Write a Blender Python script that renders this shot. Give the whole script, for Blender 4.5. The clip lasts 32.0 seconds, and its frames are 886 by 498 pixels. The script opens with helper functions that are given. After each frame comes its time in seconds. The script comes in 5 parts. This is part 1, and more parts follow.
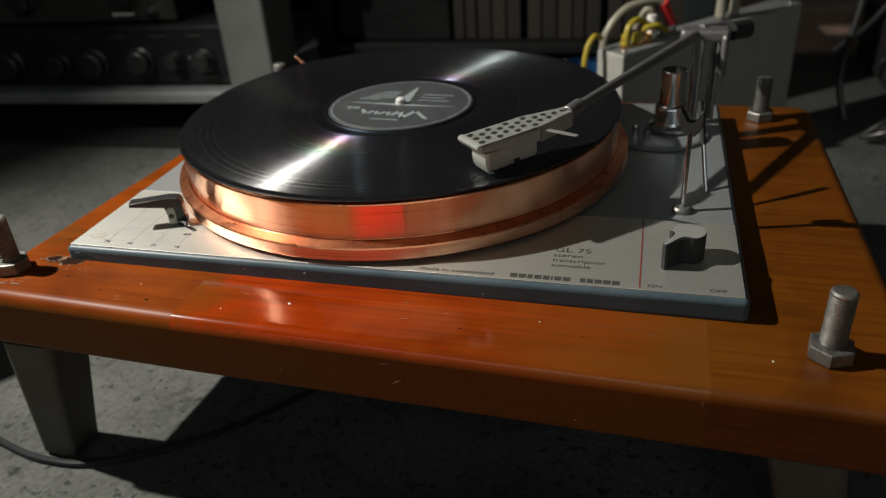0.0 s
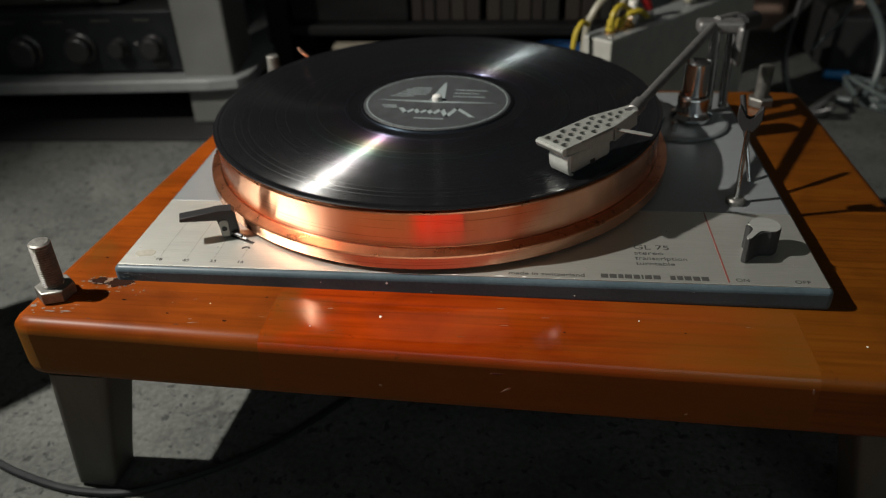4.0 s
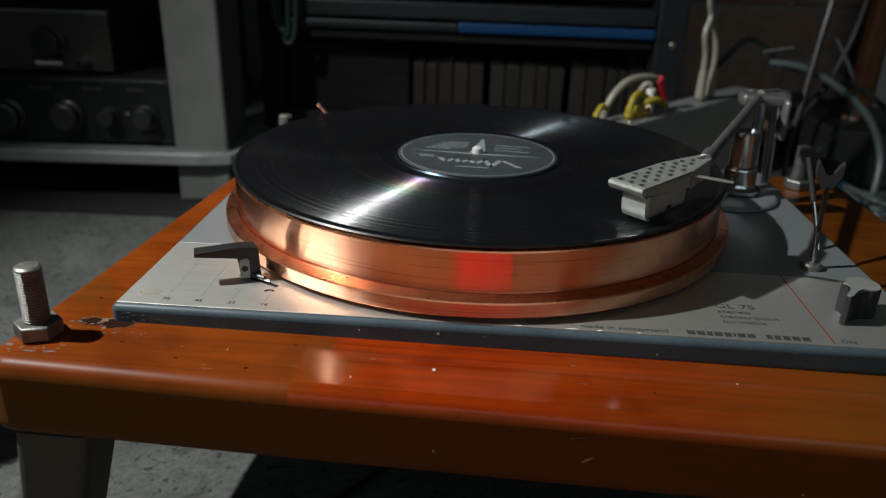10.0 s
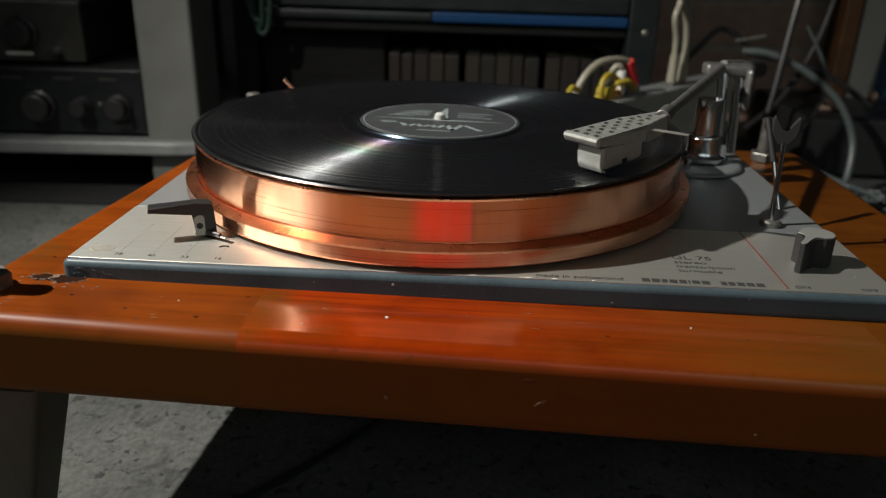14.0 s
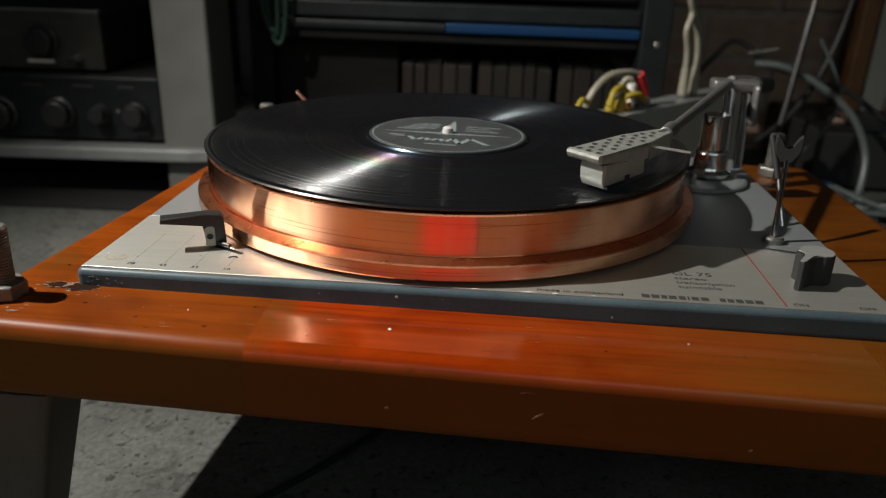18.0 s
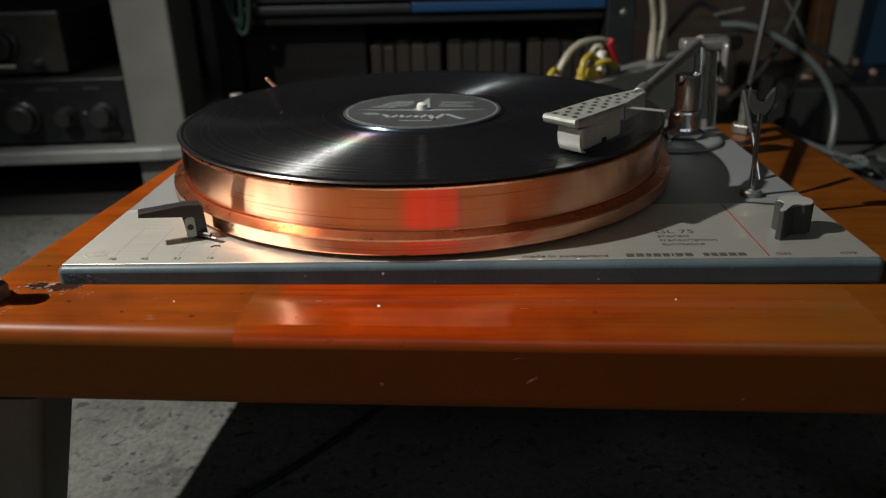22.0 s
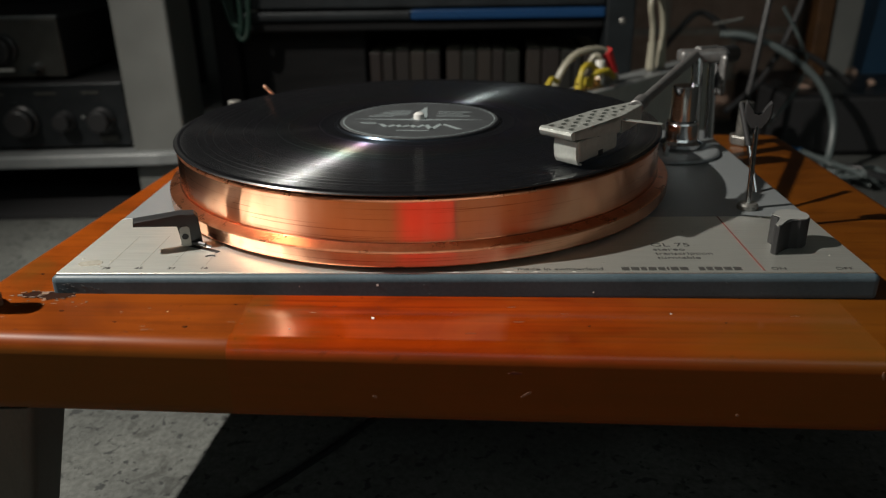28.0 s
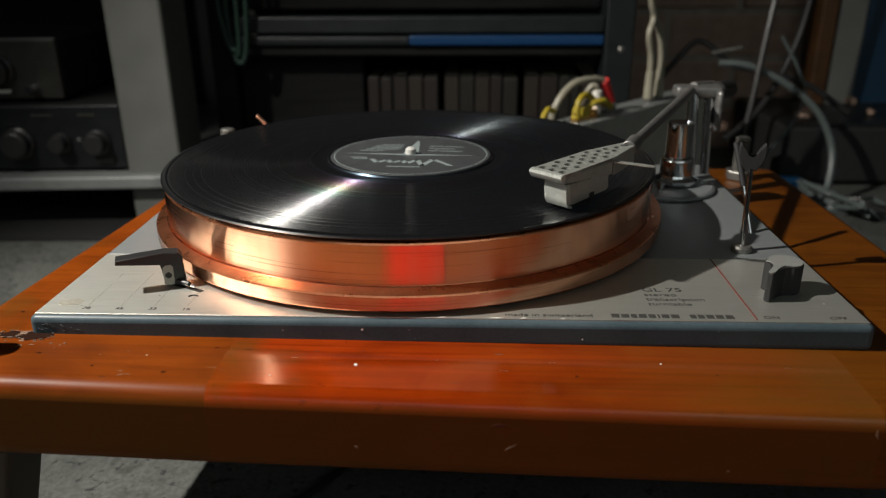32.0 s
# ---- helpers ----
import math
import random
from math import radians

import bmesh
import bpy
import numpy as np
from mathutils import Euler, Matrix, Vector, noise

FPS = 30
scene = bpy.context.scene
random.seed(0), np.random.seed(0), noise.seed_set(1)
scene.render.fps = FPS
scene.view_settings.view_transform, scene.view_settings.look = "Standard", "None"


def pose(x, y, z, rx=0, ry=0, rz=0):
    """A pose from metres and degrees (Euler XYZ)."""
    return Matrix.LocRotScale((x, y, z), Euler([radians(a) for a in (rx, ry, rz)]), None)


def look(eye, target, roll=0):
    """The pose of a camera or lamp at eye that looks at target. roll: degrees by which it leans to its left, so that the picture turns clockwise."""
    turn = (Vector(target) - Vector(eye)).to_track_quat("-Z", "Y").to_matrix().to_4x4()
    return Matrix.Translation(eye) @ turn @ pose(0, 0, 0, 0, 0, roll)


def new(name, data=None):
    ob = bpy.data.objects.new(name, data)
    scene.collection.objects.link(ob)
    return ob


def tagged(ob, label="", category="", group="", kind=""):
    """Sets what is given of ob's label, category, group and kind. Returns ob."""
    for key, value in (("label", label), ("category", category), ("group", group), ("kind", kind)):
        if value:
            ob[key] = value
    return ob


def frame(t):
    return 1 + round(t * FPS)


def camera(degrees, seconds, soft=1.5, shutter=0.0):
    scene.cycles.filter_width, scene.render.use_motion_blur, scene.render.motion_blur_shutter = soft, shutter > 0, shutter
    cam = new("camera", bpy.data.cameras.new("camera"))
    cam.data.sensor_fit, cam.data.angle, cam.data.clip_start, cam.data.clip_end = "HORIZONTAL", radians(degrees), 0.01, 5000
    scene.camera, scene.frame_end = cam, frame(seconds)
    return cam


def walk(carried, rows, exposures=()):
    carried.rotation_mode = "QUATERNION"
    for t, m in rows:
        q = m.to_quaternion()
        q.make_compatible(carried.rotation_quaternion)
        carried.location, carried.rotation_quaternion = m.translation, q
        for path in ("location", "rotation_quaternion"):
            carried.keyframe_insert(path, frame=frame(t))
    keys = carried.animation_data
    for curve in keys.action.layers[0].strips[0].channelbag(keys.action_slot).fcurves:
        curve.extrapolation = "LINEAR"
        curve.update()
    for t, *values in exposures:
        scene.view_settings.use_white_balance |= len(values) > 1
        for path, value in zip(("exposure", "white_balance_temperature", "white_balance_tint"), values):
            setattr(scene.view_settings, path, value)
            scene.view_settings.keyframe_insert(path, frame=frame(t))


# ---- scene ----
cam = camera(61.0, 32.0, soft=1.2)
# the lens is focused on the arm and the front of the platter
cam.data.dof.use_dof = True
cam.data.dof.focus_distance = 0.39
cam.data.dof.aperture_fstop = 7.5
PATH = [
    (0, (0.3325, -0.32329, 0.20843), (-0.1665, 1.33968, -0.78431), -4.35),
    (0.5, (0.31915, -0.33415, 0.21754), (-0.14111, 1.31602, -0.81449), -4.84),
    (1, (0.29829, -0.347, 0.22602), (-0.12093, 1.30427, -0.82163), -5.35),
    (1.5, (0.27536, -0.35577, 0.23209), (-0.12227, 1.28875, -0.83442), -5.21),
    (2, (0.26135, -0.35721, 0.23575), (-0.09699, 1.2882, -0.84324), -4.47),
    (2.5, (0.25509, -0.3478, 0.2351), (-0.06337, 1.30968, -0.83791), -3.44),
    (3, (0.24571, -0.34235, 0.23075), (-0.03105, 1.31539, -0.85336), -2.88),
    (3.5, (0.23736, -0.33563, 0.22947), (-0.00975, 1.33083, -0.84842), -2.62),
    (4, (0.22929, -0.33083, 0.22879), (0.01155, 1.34299, -0.84401), -2.28),
    (4.5, (0.2202, -0.32936, 0.22823), (0.0203, 1.35319, -0.83435), -1.53),
    (6.5, (0.19193, -0.32693, 0.21669), (0.0945, 1.39392, -0.79779), 2.26),
    (7, (0.18746, -0.32218, 0.21202), (0.10763, 1.39301, -0.81353), 2.32),
    (7.5, (0.1812, -0.31445, 0.20997), (0.11279, 1.4012, -0.81564), 1.72),
    (8, (0.17789, -0.31041, 0.20589), (0.10804, 1.40407, -0.82157), 1.52),
    (8.5, (0.17158, -0.30291, 0.2037), (0.10221, 1.44473, -0.76632), 1.16),
    (9, (0.17231, -0.30092, 0.19174), (0.08265, 1.49915, -0.67528), 1.33),
    (9.5, (0.17386, -0.30324, 0.17967), (0.06962, 1.51398, -0.64909), 1.41),
    (10, (0.17527, -0.30755, 0.16766), (0.05945, 1.5296, -0.6143), 1.79),
    (10.5, (0.17951, -0.31132, 0.15903), (0.07451, 1.52868, -0.61776), 1.76),
    (11, (0.18556, -0.31453, 0.15149), (0.0814, 1.51949, -0.63942), 1.73),
    (11.5, (0.18778, -0.31535, 0.14864), (0.09477, 1.52703, -0.62401), 1.43),
    (12, (0.18816, -0.31912, 0.14432), (0.08059, 1.52644, -0.61878), 1.82),
    (12.5, (0.18881, -0.3177, 0.1444), (0.08031, 1.54298, -0.58094), 1.72),
    (13, (0.19014, -0.31798, 0.14278), (0.09133, 1.539, -0.59333), 1.83),
    (13.5, (0.1911, -0.31669, 0.1419), (0.0962, 1.53914, -0.59762), 1.71),
    (14, (0.1928, -0.31581, 0.14124), (0.10406, 1.53482, -0.61195), 1.57),
    (14.5, (0.19334, -0.31561, 0.14124), (0.10582, 1.53327, -0.61638), 1.38),
    (16.5, (0.19355, -0.3184, 0.14565), (0.10407, 1.53508, -0.60041), 1.12),
    (17, (0.19466, -0.32046, 0.14554), (0.09472, 1.53014, -0.60632), 1.04),
    (17.5, (0.19705, -0.32135, 0.14659), (0.08856, 1.52829, -0.60645), 1.30),
    (18, (0.19836, -0.3207, 0.14763), (0.06981, 1.53276, -0.59275), 1.82),
    (18.5, (0.19903, -0.322, 0.1468), (0.07234, 1.52722, -0.60444), 1.66),
    (19, (0.19857, -0.32181, 0.14662), (0.08118, 1.52676, -0.6077), 1.71),
    (19.5, (0.1983, -0.32274, 0.146), (0.08829, 1.52836, -0.60322), 1.43),
    (20, (0.19857, -0.3218, 0.14627), (0.11113, 1.5237, -0.61955), 0.82),
    (20.5, (0.19955, -0.32234, 0.1433), (0.14005, 1.5179, -0.63771), -0.23),
    (21, (0.19795, -0.32275, 0.1424), (0.13835, 1.51731, -0.63903), -1.44),
    (21.5, (0.19746, -0.32242, 0.14199), (0.12922, 1.51792, -0.63806), -1.60),
    (22, (0.19671, -0.32259, 0.14248), (0.12109, 1.51843, -0.6353), -1.53),
    (22.5, (0.19768, -0.32107, 0.14395), (0.12488, 1.52291, -0.62703), -1.65),
    (23, (0.19822, -0.32162, 0.1439), (0.1206, 1.52324, -0.62451), -1.53),
    (23.5, (0.19873, -0.32205, 0.14366), (0.10984, 1.51884, -0.63301), -1.66),
    (24, (0.19876, -0.32123, 0.14424), (0.1096, 1.52138, -0.62833), -1.55),
    (24.5, (0.19888, -0.3206, 0.14505), (0.10976, 1.5256, -0.61891), -1.48),
    (25, (0.19809, -0.32102, 0.14513), (0.1041, 1.52673, -0.61448), -1.31),
    (25.5, (0.19823, -0.32065, 0.1457), (0.1118, 1.52656, -0.61612), -1.10),
    (27.5, (0.19912, -0.31928, 0.14577), (0.12584, 1.53015, -0.61199), -1.00),
    (28, (0.19853, -0.32035, 0.14546), (0.1259, 1.52516, -0.62187), -1.03),
    (28.5, (0.19984, -0.31906, 0.14649), (0.12652, 1.52952, -0.61337), -1.11),
    (29, (0.1992, -0.31876, 0.147), (0.12044, 1.53105, -0.60931), -1.22),
    (29.5, (0.19938, -0.31854, 0.14729), (0.12421, 1.53381, -0.60316), -1.12),
    (30, (0.19971, -0.31807, 0.14932), (0.11705, 1.54374, -0.5765), -0.72),
    (30.5, (0.20034, -0.3161, 0.15262), (0.1176, 1.54689, -0.57017), -0.56),
    (31, (0.20259, -0.31354, 0.15342), (0.11888, 1.55026, -0.56716), -0.49),
    (31.5, (0.2032, -0.31236, 0.15354), (0.12404, 1.5499, -0.57153), -0.45),
    (32, (0.20492, -0.30927, 0.15507), (0.1294, 1.55198, -0.57298), -0.37),
]
# the clip's camera stops down a little while it sinks towards the plate
EXPOSURES = [(0, 0.05, 6500, 10), (4, 0.0, 6450, 10), (6.5, -0.15, 6250, 10), (8, -0.24, 6200, 10), (9, -0.34, 5950, 8), (10, -0.34, 5950, 8), (11.5, -0.15, 6250, 10), (13, -0.07, 6400, 10), (17, 0.0, 6500, 10), (32, 0.0, 6500, 10)]
walk(cam, [(t, look(eye, target, roll)) for t, eye, target, roll in PATH], EXPOSURES)

# ---- world, lamp, exposure ----
world = bpy.data.worlds.new("room_air")
scene.world = world
world.use_nodes = True
world.node_tree.nodes["Background"].inputs[0].default_value = (0.5, 0.6, 0.7, 1)
world.node_tree.nodes["Background"].inputs[1].default_value = 0.032

LAMP = (-0.44, -0.035, 0.65)
lamp_data = bpy.data.lights.new("work_lamp_bulb", "SPOT")
lamp_data.energy = 62
lamp_data.color = (1.0, 0.95, 0.86)
lamp_data.shadow_soft_size = 0.010
lamp_data.spot_size = radians(100)
lamp_data.spot_blend = 0.7
lamp_light = new("work_lamp_bulb", lamp_data)
lamp_light.matrix_world = look(LAMP, (0.08, 0.0, 0.0))

# dim soft fill from behind the camera, as from an added, unseen window
fill_data = bpy.data.lights.new("fill_light", "AREA")
fill_data.shape, fill_data.size, fill_data.size_y = "RECTANGLE", 3.4, 1.4
fill_data.energy, fill_data.color = 13.5, (0.88, 1.0, 0.97)
fill_light = new("fill_light", fill_data)
fill_light.matrix_world = look((0.4, -2.36, 1.2), (0.2, 0.0, 0.0))

# ---- materials ----
def nodes_of(name):
    m = bpy.data.materials.new(name)
    m.use_nodes = True
    nt = m.node_tree
    return m, nt, nt.nodes["Principled BSDF"]


def lnk(nt, a, b):
    nt.links.new(a, b)


def surface(name, dark, light, rough=(0.4, 0.6), metal=0.0, scale=60.0, stretch=(1, 1, 1), bump=0.1, fine=600.0, detail=6.0, coat=0.0, low=0.35, high=0.65, dist=0.0005, spots=None, spot_scale=90.0, spot_at=0.7, spec=0.5):
    """Two scales of noise between two colours, with roughness and bump; spots: colour of stains on top."""
    m, nt, b = nodes_of(name)
    tc = nt.nodes.new("ShaderNodeTexCoord")
    mp = nt.nodes.new("ShaderNodeMapping")
    mp.inputs["Scale"].default_value = stretch
    lnk(nt, tc.outputs["Object"], mp.inputs["Vector"])
    n1 = nt.nodes.new("ShaderNodeTexNoise")
    n1.inputs["Scale"].default_value, n1.inputs["Detail"].default_value = scale, detail
    n2 = nt.nodes.new("ShaderNodeTexNoise")
    n2.inputs["Scale"].default_value, n2.inputs["Detail"].default_value = fine, 3
    lnk(nt, mp.outputs[0], n1.inputs["Vector"])
    lnk(nt, mp.outputs[0], n2.inputs["Vector"])
    mixf = nt.nodes.new("ShaderNodeMix")
    mixf.inputs[0].default_value = 0.35
    lnk(nt, n1.outputs[0], mixf.inputs[2])
    lnk(nt, n2.outputs[0], mixf.inputs[3])
    ramp = nt.nodes.new("ShaderNodeValToRGB")
    ramp.color_ramp.elements[0].position, ramp.color_ramp.elements[1].position = low, high
    ramp.color_ramp.elements[0].color = (*dark, 1)
    ramp.color_ramp.elements[1].color = (*light, 1)
    lnk(nt, mixf.outputs[0], ramp.inputs[0])
    colour = ramp.outputs[0]
    if spots:
        n3 = nt.nodes.new("ShaderNodeTexNoise")
        n3.inputs["Scale"].default_value, n3.inputs["Detail"].default_value = spot_scale, 5
        lnk(nt, tc.outputs["Object"], n3.inputs["Vector"])
        r3 = nt.nodes.new("ShaderNodeValToRGB")
        r3.color_ramp.elements[0].position, r3.color_ramp.elements[1].position = spot_at, spot_at + 0.06
        lnk(nt, n3.outputs[0], r3.inputs[0])
        mc = nt.nodes.new("ShaderNodeMix")
        mc.data_type = "RGBA"
        lnk(nt, r3.outputs[0], mc.inputs[0])
        lnk(nt, colour, mc.inputs[6])
        mc.inputs[7].default_value = (*spots, 1)
        colour = mc.outputs[2]
    lnk(nt, colour, b.inputs["Base Color"])
    rr = nt.nodes.new("ShaderNodeMapRange")
    rr.inputs[3].default_value, rr.inputs[4].default_value = rough
    lnk(nt, n1.outputs[0], rr.inputs[0])
    lnk(nt, rr.outputs[0], b.inputs["Roughness"])
    b.inputs["Metallic"].default_value = metal
    b.inputs["Coat Weight"].default_value = coat
    b.inputs["Coat Roughness"].default_value = 0.12
    b.inputs["Specular IOR Level"].default_value = spec
    if bump:
        bp = nt.nodes.new("ShaderNodeBump")
        bp.inputs["Strength"].default_value, bp.inputs["Distance"].default_value = bump, dist
        lnk(nt, mixf.outputs[0], bp.inputs["Height"])
        lnk(nt, bp.outputs[0], b.inputs["Normal"])
    return m


def wood(name, dark, light, turn=0.0, gloss=0.22, spec=0.5, fade=None):
    """Stained varnished wood, grain along local x (turn 90: along y). fade: painted red glow and front shade."""
    m, nt, b = nodes_of(name)
    b.inputs["Specular IOR Level"].default_value = spec
    tc = nt.nodes.new("ShaderNodeTexCoord")
    mp = nt.nodes.new("ShaderNodeMapping")
    mp.inputs["Rotation"].default_value = (0, 0, radians(turn))
    mp.inputs["Scale"].default_value = (4, 60, 60)
    lnk(nt, tc.outputs["Object"], mp.inputs["Vector"])
    n1 = nt.nodes.new("ShaderNodeTexNoise")
    n1.inputs["Scale"].default_value, n1.inputs["Detail"].default_value, n1.inputs["Distortion"].default_value = 1.6, 8, 0.8
    lnk(nt, mp.outputs[0], n1.inputs["Vector"])
    n2 = nt.nodes.new("ShaderNodeTexNoise")
    n2.inputs["Scale"].default_value, n2.inputs["Detail"].default_value = 9, 4
    lnk(nt, tc.outputs["Object"], n2.inputs["Vector"])
    mixf = nt.nodes.new("ShaderNodeMix")
    mixf.inputs[0].default_value = 0.45
    lnk(nt, n1.outputs[0], mixf.inputs[2])
    lnk(nt, n2.outputs[0], mixf.inputs[3])
    ramp = nt.nodes.new("ShaderNodeValToRGB")
    ramp.color_ramp.elements[0].position, ramp.color_ramp.elements[1].position = 0.3, 0.68
    ramp.color_ramp.elements[0].color, ramp.color_ramp.elements[1].color = (*dark, 1), (*light, 1)
    lnk(nt, mixf.outputs[0], ramp.inputs[0])
    mp2 = nt.nodes.new("ShaderNodeMapping")
    mp2.inputs["Rotation"].default_value = (0, 0, radians(turn))
    mp2.inputs["Scale"].default_value = (11, 330, 330)
    lnk(nt, tc.outputs["Object"], mp2.inputs["Vector"])
    n6 = nt.nodes.new("ShaderNodeTexNoise")
    n6.inputs["Scale"].default_value, n6.inputs["Detail"].default_value, n6.inputs["Distortion"].default_value = 1.0, 5, 0.4
    lnk(nt, mp2.outputs[0], n6.inputs["Vector"])
    r6 = nt.nodes.new("ShaderNodeValToRGB")
    r6.color_ramp.elements[0].position, r6.color_ramp.elements[1].position = 0.30, 0.52
    r6.color_ramp.elements[0].color = (0.45, 0.40, 0.35, 1)
    lnk(nt, n6.outputs[0], r6.inputs[0])
    # large worn and dirty areas
    n7 = nt.nodes.new("ShaderNodeTexNoise")
    n7.inputs["Scale"].default_value, n7.inputs["Detail"].default_value, n7.inputs["Distortion"].default_value = 22, 7, 0.8
    lnk(nt, tc.outputs["Object"], n7.inputs["Vector"])
    r7 = nt.nodes.new("ShaderNodeValToRGB")
    r7.color_ramp.elements[0].position, r7.color_ramp.elements[1].position = 0.36, 0.60
    r7.color_ramp.elements[0].color = (0.55, 0.52, 0.5, 1)
    lnk(nt, n7.outputs[0], r7.inputs[0])
    g1 = nt.nodes.new("ShaderNodeMix")
    g1.data_type, g1.blend_type = "RGBA", "MULTIPLY"
    g1.inputs[0].default_value = 0.5
    lnk(nt, ramp.outputs[0], g1.inputs[6])
    lnk(nt, r6.outputs[0], g1.inputs[7])
    g2 = nt.nodes.new("ShaderNodeMix")
    g2.data_type, g2.blend_type = "RGBA", "MULTIPLY"
    g2.inputs[0].default_value = 0.65
    lnk(nt, g1.outputs[2], g2.inputs[6])
    lnk(nt, r7.outputs[0], g2.inputs[7])
    # small dents and dark specks
    n3 = nt.nodes.new("ShaderNodeTexNoise")
    n3.inputs["Scale"].default_value, n3.inputs["Detail"].default_value = 130, 4
    lnk(nt, tc.outputs["Object"], n3.inputs["Vector"])
    r3 = nt.nodes.new("ShaderNodeValToRGB")
    r3.color_ramp.elements[0].position, r3.color_ramp.elements[1].position = 0.68, 0.76
    lnk(nt, n3.outputs[0], r3.inputs[0])
    mc = nt.nodes.new("ShaderNodeMix")
    mc.data_type = "RGBA"
    lnk(nt, r3.outputs[0], mc.inputs[0])
    lnk(nt, g2.outputs[2], mc.inputs[6])
    mc.inputs[7].default_value = (dark[0] * 0.45, dark[1] * 0.4, dark[2] * 0.4, 1)
    colour = mc.outputs[2]
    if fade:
        # the platter's red glow is painted mid-board, browner along it, with a blotchy front
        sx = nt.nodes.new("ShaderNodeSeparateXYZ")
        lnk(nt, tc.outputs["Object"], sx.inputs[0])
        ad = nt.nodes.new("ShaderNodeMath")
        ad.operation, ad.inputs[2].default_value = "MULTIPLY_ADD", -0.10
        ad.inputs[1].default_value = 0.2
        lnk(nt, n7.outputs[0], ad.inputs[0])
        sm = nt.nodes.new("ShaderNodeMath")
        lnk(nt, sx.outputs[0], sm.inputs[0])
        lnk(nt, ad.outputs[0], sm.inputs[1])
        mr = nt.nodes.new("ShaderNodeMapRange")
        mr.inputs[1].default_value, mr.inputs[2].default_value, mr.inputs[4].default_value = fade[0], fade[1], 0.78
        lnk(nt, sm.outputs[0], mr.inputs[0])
        # the shaded front face is painted browner, the red kept to the upper face
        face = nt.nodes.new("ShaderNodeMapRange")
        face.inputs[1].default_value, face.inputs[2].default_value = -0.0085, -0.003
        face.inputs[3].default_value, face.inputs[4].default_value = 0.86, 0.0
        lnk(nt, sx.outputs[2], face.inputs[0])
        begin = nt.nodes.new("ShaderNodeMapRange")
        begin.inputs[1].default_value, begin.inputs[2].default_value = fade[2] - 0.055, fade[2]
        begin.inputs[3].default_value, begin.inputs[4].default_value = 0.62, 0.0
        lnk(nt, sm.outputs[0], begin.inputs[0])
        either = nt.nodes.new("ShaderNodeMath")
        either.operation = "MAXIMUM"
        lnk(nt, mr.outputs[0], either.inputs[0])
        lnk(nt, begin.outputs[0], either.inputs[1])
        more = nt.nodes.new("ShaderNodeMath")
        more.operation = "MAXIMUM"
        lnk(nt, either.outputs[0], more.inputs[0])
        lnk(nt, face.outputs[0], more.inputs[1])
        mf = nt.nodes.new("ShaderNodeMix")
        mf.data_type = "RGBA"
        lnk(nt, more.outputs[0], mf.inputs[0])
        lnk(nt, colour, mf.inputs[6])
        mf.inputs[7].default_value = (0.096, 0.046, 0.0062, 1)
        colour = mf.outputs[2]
        # its gloss is lowered as well, so that it mirrors less of the floor
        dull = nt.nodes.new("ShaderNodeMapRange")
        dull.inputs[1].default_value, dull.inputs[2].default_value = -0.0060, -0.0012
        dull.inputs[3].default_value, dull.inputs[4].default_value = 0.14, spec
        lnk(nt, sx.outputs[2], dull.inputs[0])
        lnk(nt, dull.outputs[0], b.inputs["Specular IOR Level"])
    lnk(nt, colour, b.inputs["Base Color"])
    rr = nt.nodes.new("ShaderNodeMapRange")
    rr.inputs[3].default_value, rr.inputs[4].default_value = gloss - 0.06, gloss + 0.14
    wear = nt.nodes.new("ShaderNodeMix")
    wear.inputs[0].default_value = 0.5
    lnk(nt, n2.outputs[0], wear.inputs[2])
    lnk(nt, n6.outputs[0], wear.inputs[3])
    lnk(nt, wear.outputs[0], rr.inputs[0])
    roughness = rr.outputs[0]
    if fade:
        most = nt.nodes.new("ShaderNodeMath")
        most.operation = "MAXIMUM"
        half = nt.nodes.new("ShaderNodeMapRange")
        half.inputs[1].default_value, half.inputs[2].default_value = -0.0055, -0.0008
        half.inputs[3].default_value, half.inputs[4].default_value = 0.5, 0.0
        lnk(nt, sx.outputs[2], half.inputs[0])
        lnk(nt, half.outputs[0], most.inputs[0])
        lnk(nt, roughness, most.inputs[1])
        roughness = most.outputs[0]
    lnk(nt, roughness, b.inputs["Roughness"])
    bp = nt.nodes.new("ShaderNodeBump")
    bp.inputs["Strength"].default_value, bp.inputs["Distance"].default_value = 0.06, 0.0006
    lnk(nt, wear.outputs[0], bp.inputs["Height"])
    lnk(nt, bp.outputs[0], b.inputs["Normal"])
    return m


